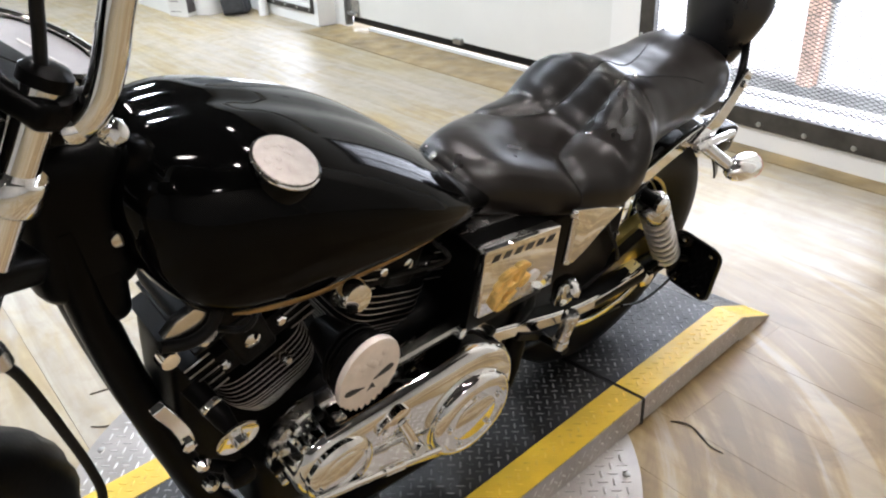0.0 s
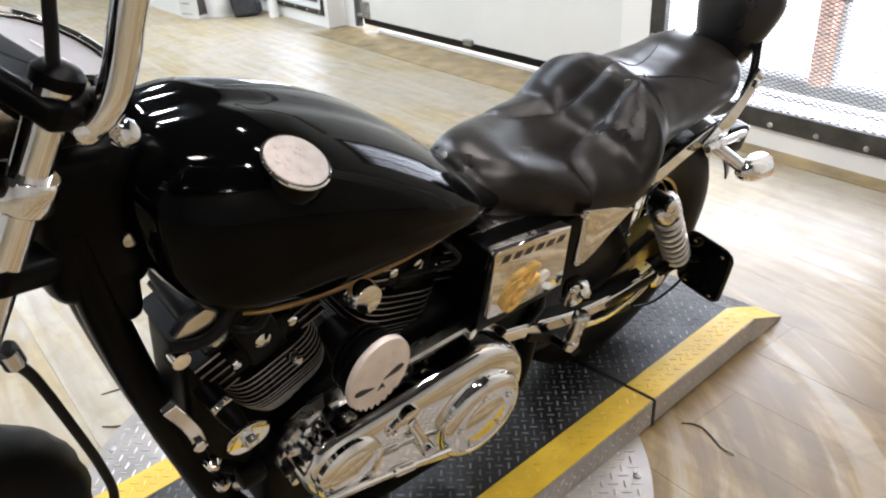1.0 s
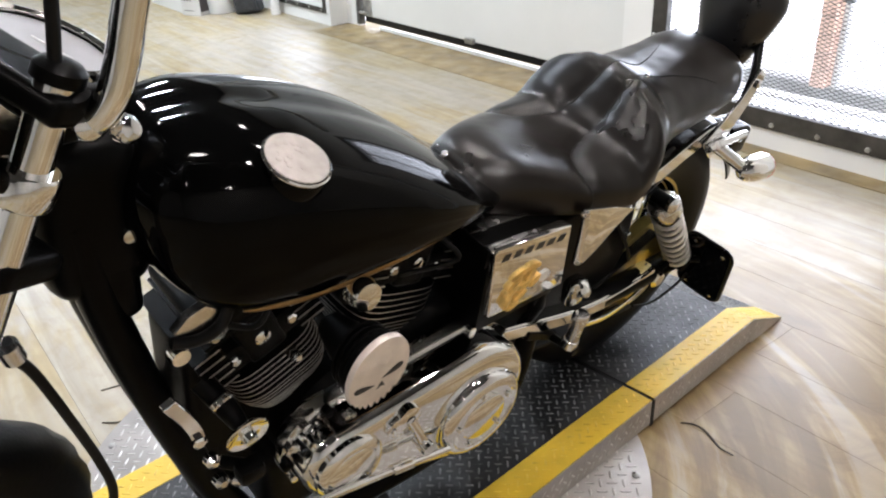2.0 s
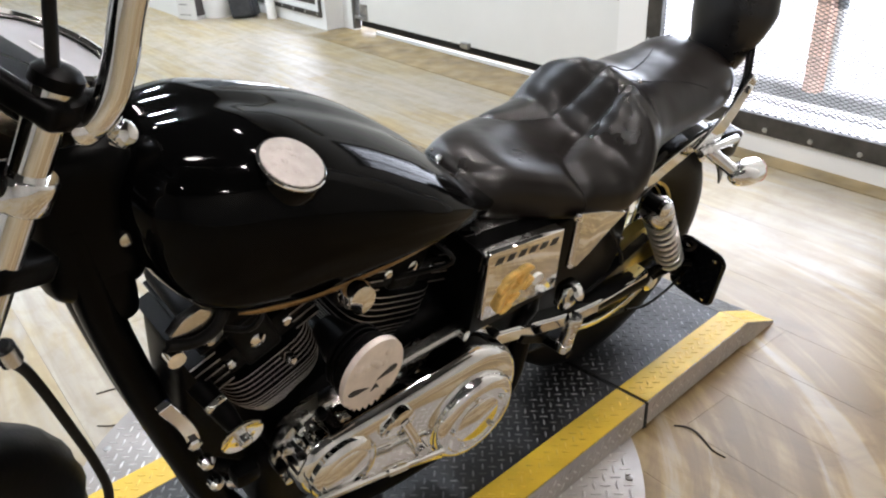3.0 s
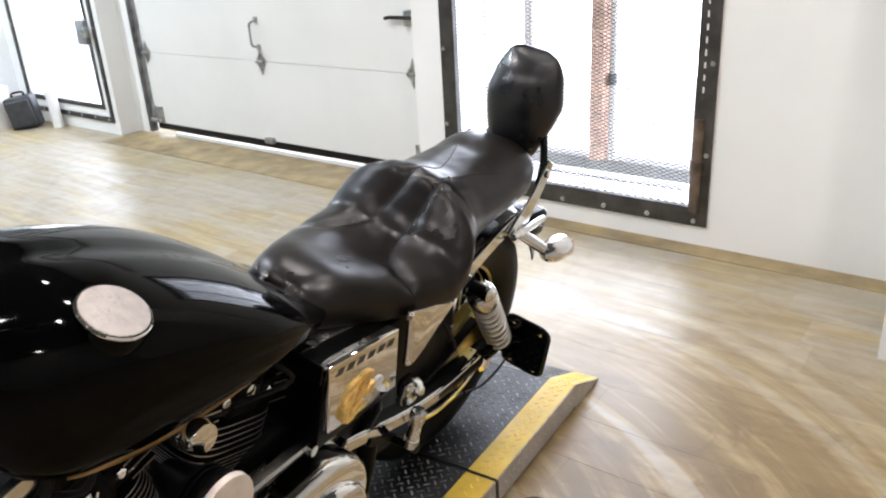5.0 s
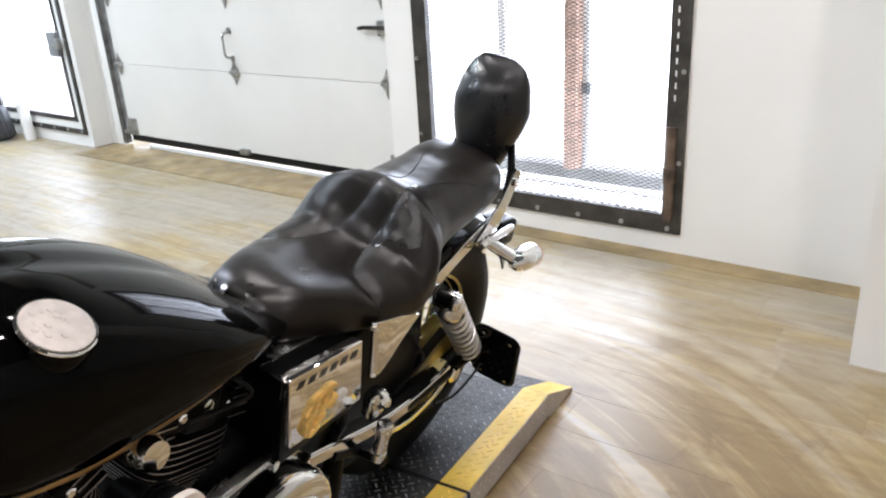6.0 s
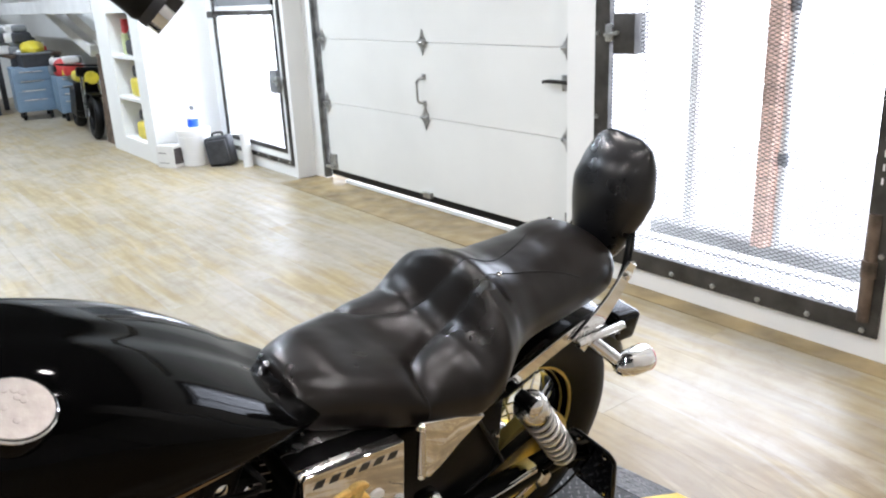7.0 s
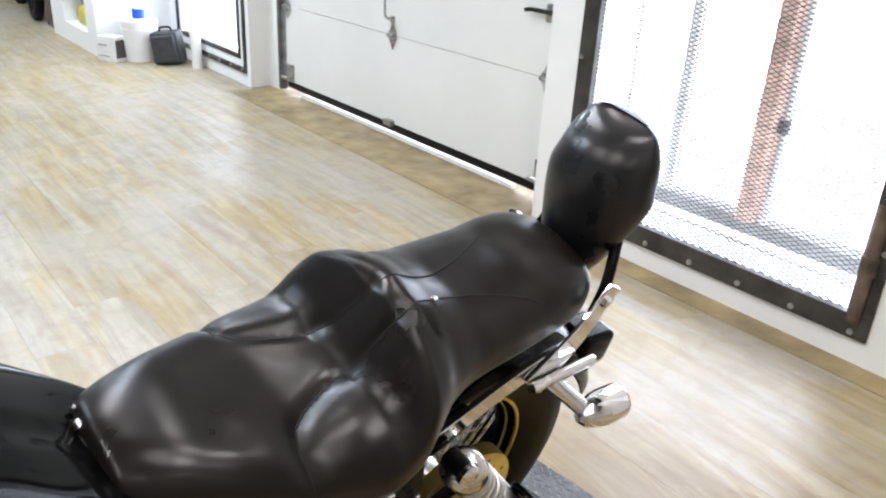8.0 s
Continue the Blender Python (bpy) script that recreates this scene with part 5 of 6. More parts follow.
for i in range(6):
    y = BY0 + 0.016 + i * 0.0255
    zt = BZ1 - 0.010 + TILT * (y - BY0)
    part("vent_slot", slab([(y - 0.003, zt - 0.013), (y + 0.012, zt - 0.0145), (y + 0.017, zt - 0.0025), (y + 0.003, zt - 0.001)], 0.1675, 0.1687), M_DARKINLAY, bc, "black vent slot", smooth=False)
for k, (y, z, a, b, t_) in enumerate(((0.062, 0.070, 0.030, 0.008, 12), (0.092, 0.074, 0.024, 0.008, -10), (0.052, 0.056, 0.026, 0.008, 25), (0.086, 0.058, 0.026, 0.009, 60), (0.048, 0.040, 0.024, 0.007, 35), (0.076, 0.044, 0.026, 0.008, 10), (0.040, 0.024, 0.022, 0.007, 70), (0.066, 0.026, 0.024, 0.008, 25), (0.096, 0.046, 0.020, 0.008, 40), (0.052, 0.012, 0.020, 0.006, 15)), 1):
    part("gold_relief", slab(oval(BY0 + y, BZ0 + z + 0.004, a * 0.7, b * 0.9, 14, t_), 0.1675, 0.172 + 0.0007 * k, 0.0015), M_GOLD, bc, "gold-coloured relief on the cover")
part("relief_tip", slab(oval(BY0 + 0.128, BZ0 + 0.040, 0.013, 0.011, 16), 0.1675, 0.171, 0.0015), M_PIPE, bc)
fcv = part("frame_cover", turn(slab([(-0.103, 0.648), (-0.03, 0.632), (0.025, 0.612), (-0.018, 0.575), (-0.048, 0.543), (-0.072, 0.525), (-0.091, 0.533)], 0.158, 0.166, 0.003), Matrix.Translation((0.16, -0.1, 0.6)) @ Matrix.Rotation(radians(-5), 4, "Z") @ Matrix.Translation((-0.16, 0.1, -0.6))), M_CHROME, bike, "polished tapered frame cover")
part("folded_edge", tube([(0.166, -0.104, 0.646), (0.167, -0.098, 0.590), (0.165, -0.090, 0.534)], [0.005, 0.007, 0.008], 12), M_ALLOY, fcv)
part("cover_screw", merge(bolt_head((0.160, BY1 + 0.020, BZ1 - 0.012), (1, 0, 0), 0.006, 0.004)), M_CHROME, bike)

# frame tubes
for sd_ in (1, -1):
    part("down_tube", tube([(sd_ * 0.032, -0.84, 0.83), (sd_ * 0.038, -0.822, 0.68), (sd_ * 0.048, -0.762, 0.42), (sd_ * 0.070, -0.69, 0.22), (sd_ * 0.095, -0.62, 0.15), (sd_ * 0.115, -0.40, 0.14), (sd_ * 0.115, -0.15, 0.16), (sd_ * 0.10, -0.09, 0.32), (sd_ * 0.075, -0.08, 0.56)], 0.024, 12, bend=5), M_BLACK, bike, "black frame tube")
    part("rear_frame_tube", tube([(sd_ * 0.075, -0.26, 0.62), (sd_ * 0.09, -0.08, 0.585), (sd_ * 0.115, 0.10, 0.575), (sd_ * 0.112, 0.20, 0.600)], 0.016, 10, bend=4), M_BLACK, bike)
part("backbone", tube([(0, -0.86, 0.86), (0, -0.70, 0.80), (0, -0.30, 0.62), (0, -0.10, 0.58)], 0.030, 12, bend=4), M_BLACK, bike)
part("steering_head", tube([(0, -0.93, 0.85), (0, -0.865, 0.985)], 0.034, 16), M_BLACK, bike)
# black block added for the painted neck and the deep shade round it
part("neck_dark_block", merge(box(-0.055, 0.055, -0.878, -0.758, 0.720, 0.925, 0.045, 4), box(-0.050, 0.055, -0.840, -0.780, 0.680, 0.780, 0.024, 4)), M_BLACK, bike, "black block for the frame neck and the darkness round it")
part("neck_key", lathe([(0, 0.010), (0.008, 0.009), (0.010, 0.004)], (0.052, -0.790, 0.806), (1, 0, 0), 14), M_ALLOY, bike)
part("front_case", box(-0.06, 0.055, -0.748, -0.60, 0.26, 0.60, 0.02, 3), M_ENGINE, bike, "black case between the frame tubes")
part("lower_panel", box(-0.10, 0.10, -0.20, -0.06, 0.22, 0.56, 0.02, 3), M_BLACK, bike, "black transmission housing")

# engine
CR = (-0.50, 0.36)
part("crankcase", merge(lathe([(-0.11, 0.12), (-0.10, 0.135), (0.10, 0.135), (0.115, 0.12)], (0, CR[0], CR[1]), (1, 0, 0), 40), box(-0.10, 0.11, -0.66, -0.24, 0.20, 0.36, 0.03, 3), box(-0.09, 0.10, -0.42, -0.22, 0.25, 0.50, 0.03, 3)), M_ENGINE, bike, "black engine case")


def cylinder(tilt, off):
    """One finned cylinder with head and rocker box; tilt in degrees towards the front."""
    m = Matrix.Translation((0, CR[0] + off, CR[1])) @ Matrix.Rotation(radians(tilt), 4, "X")
    body = part("cylinder", turn(merge(lathe([(0.08, 0.052), (0.30, 0.052)], k=32), box(-0.062, 0.062, -0.060, 0.060, 0.225, 0.285, 0.012, 2)), m), M_ENGINE, bike, "black finned engine cylinder")
    heights = [0.098 + i * 0.0068 for i in range(9)] + [0.164 + i * 0.0112 for i in range(5)]
    for i, z in enumerate(heights):
        w = 0.086 - 0.012 * max(0, 5 - i) / 5
        d = 0.078 - 0.016 * max(0, 7 - i) / 7
        loop = lambda k, h: [Vector((k * (w + 0.004) * spow(math.cos(a), 0.46), k * d * spow(math.sin(a), 0.46), h)) for a in [2 * math.pi * (j + 0.5) / 44 for j in range(44)]]
        fin = part("fin", turn(rings([loop(1, z), loop(1, z + 0.003)]), m), M_ENGINE, body)
        part("fin_edge", turn(rings([loop(0.998, z + 0.0004), loop(1.006, z + 0.0008), loop(1.006, z + 0.0022), loop(0.998, z + 0.0026)], True, False), m), M_FIN, fin)
    head = part("cylinder_head", turn(merge(box(-0.080, 0.082, -0.074, 0.074, 0.222, 0.268, 0.010, 2), box(-0.060, 0.086, -0.030, 0.030, 0.215, 0.300, 0.012, 3)), m), M_ENGINE, body)
    for i in range(5):
        z = 0.224 + i * 0.0165
        for y0, y1 in ((-0.092, -0.050), (0.050, 0.092)):
            hf = part("head_fin", turn(box(-0.070, 0.086, y0, y1, z, z + 0.0032, 0.001, 1), m), M_ENGINE, head)
            part("fin_edge", turn(box(0.0862, 0.0872, y0 + 0.002, y1 - 0.002, z + 0.0005, z + 0.0027), m), M_FIN, hf)
    part("rocker_box", turn(merge(box(-0.078, 0.080, -0.062, 0.062, 0.286, 0.332, 0.016, 3), box(-0.082, 0.084, -0.068, 0.068, 0.296, 0.303, 0.002, 1)), m), M_ENGINE, head, "black rocker box")
    for y, z in ((-0.045, 0.252), (0.045, 0.252), (-0.048, 0.315), (0.048, 0.315)):
        part("head_bolt", turn(bolt_head((0.083, y, z), (1, 0, 0), 0.0085, 0.007), m), M_CHROME, head, "chrome head bolt")
    part("spark_plug", turn(lathe([(0, 0.012), (0.016, 0.012), (0.02, 0.006)], (0.075, 0.0, 0.262), (1, 0, 0), 12), m), M_CHROME, head)
    return body


cylinder(22, -0.055)
cylinder(-17, 0.035)
part("intake", merge(tube([(-0.02, -0.56, 0.60), (-0.04, -0.50, 0.60), (-0.02, -0.43, 0.60)], 0.024, 12), box(-0.10, 0.0, -0.54, -0.46, 0.57, 0.64, 0.015, 3)), M_ALLOY, bike)
for (y, z, dy) in ((-0.70, 0.645, 0.0), (-0.42, 0.60, 0.05)):
    part("spark_plug_lead", tube([(0.085, y, z), (0.13, y + 0.02 + dy, z + 0.03), (0.10, y + 0.06, z + 0.055), (0.05, y + 0.09, z + 0.05)], 0.0045, 8, bend=5), M_RUBBER, bike)
part("polished_engine_mount", slab([(-0.770, 0.672), (-0.752, 0.690), (-0.728, 0.698), (-0.702, 0.676), (-0.695, 0.652), (-0.707, 0.632), (-0.752, 0.640)], 0.078, 0.092, 0.004), M_ALLOY, bike, "polished engine mount")
part("wire_loom", tube([(0.092, -0.775, 0.662), (0.098, -0.745, 0.656), (0.098, -0.715, 0.664), (0.094, -0.698, 0.690)], 0.008, 10, bend=5), M_RUBBER, bike)
part("mount_bolt", merge(lathe([(0, 0.014), (0.016, 0.012)], (0.085, -0.768, 0.640), (1, 0, 0), 12)), M_CHROME, bike)

# horn with its cover
hn = part("horn_body", merge(lathe([(0.12, 0.020), (0.180, 0.036), (0.20, 0.042)], (0, -0.568, 0.606), (1, 0, 0), 32)), M_BLACK, bike, "black ribbed horn body")
for i in range(3):
    part("horn_rib", slab(oval(-0.568, 0.606, 0.043, 0.055, 36), 0.184 + i * 0.009, 0.188 + i * 0.009, 0.001, 1), M_BLACK, hn)
face = [(-0.566 + (y + 0.568) * (1.0 if z > 0.562 else 0.95), 0.604 + (z - 0.604) * (1.0 if z > 0.566 or i % 2 else 0.86)) for i, (y, z) in enumerate(oval(-0.568, 0.604, 0.047, 0.060, 56, -14))]
hc = part("horn_cover", slab(oval(-0.568, 0.606, 0.042, 0.055, 40, -14), 0.205, 0.220, 0.003, 2), M_BLACK, hn, "black backing of the horn cover")
part("cover_face", slab(face, 0.219, 0.2285, 0.0018), M_SKULL, hc, "pale cast emblem face")


def eye(y, z, a, b, t_):
    k = 12
    return [(y + a * math.cos(radians(t_)) * u - b * v * math.sin(radians(t_)), z + a * math.sin(radians(t_)) * u + b * v * math.cos(radians(t_))) for u, v in [(math.cos(2 * math.pi * i / k), math.sin(2 * math.pi * i / k) * (0.55 + 0.45 * math.cos(2 * math.pi * i / k))) for i in range(k)]]


part("emblem_inlay", slab(eye(-0.545, 0.600, 0.0175, 0.0085, 18), 0.2282, 0.2292), M_DARKINLAY, hc, smooth=False)
part("emblem_inlay", slab(eye(-0.590, 0.590, 0.0165, 0.0080, 172), 0.2282, 0.2292), M_DARKINLAY, hc, smooth=False)
part("emblem_inlay", slab([(-0.570, 0.578), (-0.562, 0.590), (-0.556, 0.578), (-0.562, 0.581)], 0.2282, 0.2292), M_DARKINLAY, hc, smooth=False)
rs = random.Random(4)
for i in range(9):
    ra, rb = rs.uniform(0.2, 2.9), rs.uniform(0.2, 0.75)
    part("cast_relief", lathe([(0, 0.006), (0.0008, 0.005), (0.0013, 0.001)], (0.2284, -0.568 + 0.045 * rb * math.cos(ra), 0.612 + 0.05 * rb * math.sin(ra)), (1, 0, 0), 8), M_SKULL, hc)
part("horn_knob", merge(lathe([(0.10, 0.012), (0.14, 0.012), (0.145, 0.022), (0.163, 0.024), (0.172, 0.020), (0.175, 0.006)], (0, -0.546, 0.655), (1, 0, 0.15), 24)), M_CHROME, bike, "chrome knob between the cylinders")
part("knob_base", tube([(0.06, -0.536, 0.638), (0.125, -0.543, 0.650)], 0.015, 10), M_RUBBER, bike)
for (y, z) in ((-0.60, 0.66), (-0.52, 0.635), (-0.505, 0.645), (-0.61, 0.55)):
    part("engine_fitting", merge(lathe([(0, 0.009), (0.02, 0.009), (0.026, 0.005)], (0.085, y, z), (1, 0, 0.2), 6)), M_CHROME, bike)

# primary cover
P0, P1, DB = (-0.587, 0.405, 0.066), (-0.333, 0.358, 0.122), (-0.324, 0.345)
pc = part("primary_cover", slab(capsule(P0[0], P0[1], P0[2], P1[0], P1[1], P1[2], 20), 0.115, 0.205, 0.022, 5), M_CHROME, bike, "chrome primary drive cover")
part("primary_flange", slab(capsule(P0[0], P0[1], P0[2] + 0.010, P1[0], P1[1], P1[2] + 0.010, 20), 0.128, 0.146, 0.003), M_ALLOY, pc)
dby = part("derby_cover", lathe([(0.200, 0.088), (0.212, 0.088), (0.220, 0.083), (0.225, 0.074), (0.2255, 0.068), (0.2235, 0.066), (0.2235, 0.046), (0.227, 0.042), (0.229, 0.0)], (0, DB[0], DB[1]), (1, 0, 0), 56, False), M_CHROME, pc, "round chrome derby cover")
for a in [0.5 + 2 * math.pi * i / 5 for i in range(5)]:
    part("derby_screw", lathe([(0, 0.006), (0.003, 0.0055), (0.005, 0.003)], (0.2235, DB[0] + 0.056 * math.cos(a), DB[1] + 0.056 * math.sin(a)), (1, 0, 0), 10), M_CHROME, dby)
part("front_dome", lathe([(0.198, 0.056), (0.210, 0.056), (0.217, 0.050), (0.219, 0.044), (0.217, 0.041), (0.221, 0.036), (0.2235, 0.0)], (0, P0[0], P0[1]), (1, 0, 0), 48, False), M_CHROME, pc, "chrome domed front of the cover")
part("inspection_cover", merge(slab(oval(-0.495, 0.435, 0.030, 0.022, 24, -6), 0.204, 0.213, 0.003), *[bolt_head((0.213, y, z), (1, 0, 0), 0.005, 0.004) for y, z in ((-0.515, 0.437), (-0.475, 0.433))]), M_CHROME, pc)
CAP_ = capsule(P0[0], P0[1], P0[2] + 0.004, P1[0], P1[1], P1[2] + 0.004, 20)
for i, (y, z) in enumerate(CAP_[j_] for j_ in range(0, len(CAP_), 4)):
    part("cover_bolt", merge(lathe([(0.146, 0.008), (0.157, 0.008), (0.158, 0.005)], (0, y, z), (1, 0, 0), 12)), M_CHROME if i % 3 else M_BLACK, pc)

# shift linkage and pegs
PEG = Vector((0.15, -0.714, 0.512))
part("shift_lever", merge(lathe([(0.200, 0.022), (0.214, 0.022), (0.217, 0.014)], (0, -0.486, 0.445), (1, 0, 0), 16), tube([(0.214, -0.486, 0.445), (0.222, -0.472, 0.412), (0.228, -0.462, 0.385)], [0.009, 0.008, 0.008], 10), lathe([(-0.014, 0.012), (0.014, 0.012)], (0.228, -0.462, 0.382), (1, 0, 0), 14)), M_CHROME, bike, "chrome shift lever")
part("shift_rod", tube([(0.225, -0.400, 0.322), (0.225, -0.47, 0.345), (0.225, -0.60, 0.383), (0.215, -0.72, 0.40)], 0.0055, 10), M_CHROME, bike, "chrome shift rod")
part("rod_end", lathe([(-0.02, 0.009), (0.02, 0.009)], (0.225, -0.50, 0.354), (0, 1, -0.3), 10), M_CHROME, bike)
PEGN = Vector((0.985, 0.005, -0.157)).normalized()
fp = part("forward_peg", lathe([(-0.006, 0.012), (-0.004, 0.026), (0.0, 0.0305), (0.003, 0.031), (0.0045, 0.029), (0.003, 0.020), (0.004, 0.011), (0.010, 0.010), (0.014, 0.0085), (0.0155, 0.003)], PEG, PEGN, 32), M_CHROME, bike, "round chrome end of the foot peg")
part("peg_barrel", tube([PEG - PEGN * 0.004, PEG - PEGN * 0.03 + Vector((0, -0.006, 0.012)), PEG - PEGN * 0.075 + Vector((0, -0.022, 0.035))], [0.010, 0.015, 0.016], 16), M_BLACK, fp, "black barrel of the foot peg")
part("barrel_ring", lathe([(-0.004, 0.0155), (-0.002, 0.0175), (0.004, 0.0175), (0.006, 0.0155)], PEG - PEGN * 0.045 + Vector((0, -0.011, 0.020)), Vector((1, 0.25, -0.45)), 20), M_CHROME, fp)
part("peg_foot", merge(box(0.120, 0.150, -0.725, -0.685, 0.395, 0.425, 0.010, 2), tube([(0.10, -0.73, 0.41), (0.13, -0.70, 0.41)], 0.010, 10)), M_BLACK, fp)
for (y, z) in ((-0.71, 0.36), (-0.735, 0.375), (-0.745, 0.43)):
    part("case_fitting", lathe([(0, 0.011), (0.012, 0.011), (0.018, 0.005)], (0.10, y, z), (1, 0, 0.3), 10), M_CHROME, bike)
part("highway_bracket", merge(strip([(-0.80, 0.60), (-0.775, 0.545), (-0.765, 0.50)], 0.009, 0.012, 1, 0.115), bolt_head((0.127, -0.770, 0.515), (1, 0, 0), 0.010, 0.008)), M_CHROME, bike, "chrome bracket on the frame tube")
pg = part("pillion_peg", lathe([(-0.044, 0.011), (-0.042, 0.0150), (-0.024, 0.0150), (-0.022, 0.0130), (0.020, 0.0130), (0.022, 0.0155), (0.042, 0.0155), (0.045, 0.013), (0.046, 0.004)], (0.186, -0.062, 0.372), (0.05, 0.05, 1), 22), M_ALLOY, bike, "folded chrome pillion peg")
part("peg_bracket", merge(strip([(-0.150, 0.372), (-0.10, 0.345), (-0.065, 0.326)], 0.008, 0.010, 1, 0.140), tube([(0.145, -0.075, 0.330), (0.190, -0.062, 0.328)], 0.008, 10), lathe([(-0.012, 0.010), (0.012, 0.010)], (0.188, -0.060, 0.326), (1, 0, 0), 12)), M_BLACK, pg, "black peg bracket")
part("peg_clevis", merge(lathe([(-0.02, 0.014), (0.02, 0.016), (0.024, 0.010)], (0.165, -0.062, 0.455), (0.6, 0.1, 0.5), 8), box(0.145, 0.175, -0.085, -0.045, 0.425, 0.480, 0.010, 2)), M_CHROME, bike, "faceted chrome clamp")
part("side_stand", merge(tube([(0.09, -0.62, 0.15), (0.18, -0.52, 0.115), (0.245, -0.44, 0.070)], 0.012, 12), turn(box(-0.025, 0.025, -0.025, 0.025, -0.005, 0.005, 0.003), pose(0.248, -0.44, 0.068, 0, -14, 0))), M_CHROME, bike, "chrome side stand, folded out")
part("hydraulic_line", tube([(0.12, -0.80, 0.30), (0.19, -0.70, 0.26), (0.215, -0.60, 0.262), (0.20, -0.50, 0.25)], 0.006, 8, bend=5), M_RUBBER, bike)
part("exhaust", merge(tube([(-0.13, -0.60, 0.30), (-0.16, -0.56, 0.22), (-0.17, -0.45, 0.20), (-0.18, -0.2, 0.20), (-0.19, 0.15, 0.22)], 0.024, 14, bend=5), tube([(-0.19, 0.12, 0.22), (-0.20, 0.55, 0.26)], 0.045, 18)), M_CHROME, bike, "chrome exhaust pipe on the far side")

# ---- front end, steered to the left ----
SO = Vector((0, -0.87, 0.979))
SA = Vector((0, 0.423, 0.906)).normalized()
SF = Vector((0, -0.906, 0.423))
ST = Matrix.Translation(SO) @ Matrix.Rotation(radians(24), 4, SA) @ Matrix.Translation(-SO)


def fork(x, s, f=0.05):
    return SO + SA * s + SF * f + Vector((x, 0, 0))


for sd_ in (1, -1):
    fk = part("fork_tube", turn(tube([fork(sd_ * 0.105, 0.06), fork(sd_ * 0.105, -0.45)], 0.0180, 20), ST), M_CHROME, bike, "chrome fork tube")
    part("fork_slider", turn(lathe([(0.30, 0.020), (0.305, 0.026), (0.34, 0.026), (0.345, 0.024), (0.72, 0.024), (0.75, 0.020)], fork(sd_ * 0.105, 0.0), -SA, 24), ST), M_ALLOY, fk, "polished fork slider")
    part("fork_cap", turn(lathe([(0.055, 0.022), (0.066, 0.022), (0.072, 0.016), (0.074, 0.004)], fork(sd_ * 0.105, 0.0), SA, 20), ST), M_BLACK, fk)
    part("clamp_ring", turn(merge(lathe([(-0.060, 0.025), (-0.057, 0.0275), (-0.030, 0.0275), (-0.027, 0.025)], fork(sd_ * 0.105, 0.0), SA, 24)), ST), M_CHROME, fk, "chrome clamp on the fork")
part("lower_clamp", turn(merge(box(-0.125, 0.125, -0.035, 0.035, -0.016, 0.016, 0.010, 3)), ST @ Matrix.Translation(fork(0, -0.13, 0.03)) @ Matrix.Rotation(radians(-25), 4, "X")), M_BLACK, bike, "black lower fork clamp")
part("upper_clamp", turn(merge(box(-0.130, 0.130, -0.040, 0.035, -0.014, 0.014, 0.010, 3)), ST @ Matrix.Translation(fork(0, 0.035, 0.03)) @ Matrix.Rotation(radians(-25), 4, "X")), M_BLACK, bike, "black upper fork clamp")
left = [Vector(p) for p in ((0.095, -0.842, 0.984), (0.125, -0.830, 0.992), (0.137, -0.816, 1.014), (0.140, -0.802, 1.052), (0.143, -0.787, 1.110), (0.152, -0.745, 1.250), (0.165, -0.715, 1.345), (0.195, -0.660, 1.400), (0.240, -0.588, 1.368), (0.288, -0.515, 1.302))]
inv = ST.inverted()
lu = [inv @ p for p in left]
full = lu[::-1] + [Vector((-p.x, p.y, p.z)) for p in lu]
hb = part("handlebar", turn(tube(full, 0.0147, 18, bend=6), ST), M_CHROME, bike, "tall chrome handlebar")
for sg in (1, -1):
    g0, g1_ = Vector((sg * lu[-2].x, lu[-2].y, lu[-2].z)), Vector((sg * lu[-1].x, lu[-1].y, lu[-1].z))
    dg = (g1_ - g0).normalized()
    gp = part("grip", turn(lathe([(0, 0.0145), (0.005, 0.016), (0.075, 0.0165), (0.080, 0.017), (0.085, 0.015)], g0 + dg * 0.01, dg, 20), ST), M_RUBBER, hb, "black rubber grip")
    part("grip_end", turn(lathe([(0.084, 0.0155), (0.090, 0.0155), (0.095, 0.011), (0.096, 0.003)], g0 + dg * 0.01, dg, 28), ST), M_BAG, gp)
    part("lever", turn(tube([g0 - dg * 0.02 + Vector((0, -0.03, 0.02)), g0 + dg * 0.04 + Vector((0, -0.06, 0.035)), g1_ - dg * 0.01 + Vector((0, -0.055, 0.05))], [0.007, 0.006, 0.008], 10, bend=4), ST), M_CHROME, hb, "chrome lever")
    part("switch_housing", turn(lathe([(-0.035, 0.016), (-0.03, 0.024), (0.0, 0.025), (0.005, 0.018)], g0, dg, 18), ST), M_BLACK, hb)
    part("riser", turn(merge(tube([fork(sg * 0.045, 0.045, 0.01), Vector((sg * 0.045, lu[0].y, lu[0].z - 0.004))], 0.016, 14), lathe([(-0.016, 0.022), (0.016, 0.022)], Vector((sg * 0.045, lu[0].y, lu[0].z)), (1, 0, 0), 18)), ST), M_BLACK, hb)
hl = part("headlight_shell", turn(lathe([(-0.10, 0.01), (-0.095, 0.035), (-0.07, 0.065), (-0.03, 0.085), (0.03, 0.092), (0.045, 0.096), (0.055, 0.092)], SO + SF * 0.17 + SA * -0.03, (0, -1, 0.02), 36), ST), M_PAINT, bike, "gloss black headlight shell")
part("headlight_lens", turn(lathe([(0.054, 0.090), (0.064, 0.07), (0.07, 0.02), (0.071, 0.001)], SO + SF * 0.17 + SA * -0.03, (0, -1, 0.02), 36), ST), M_PIPE, hl)
GC, GA = Vector((0.0, -0.828, 1.004)), Vector((0.06, 0.40, 0.91)).normalized()
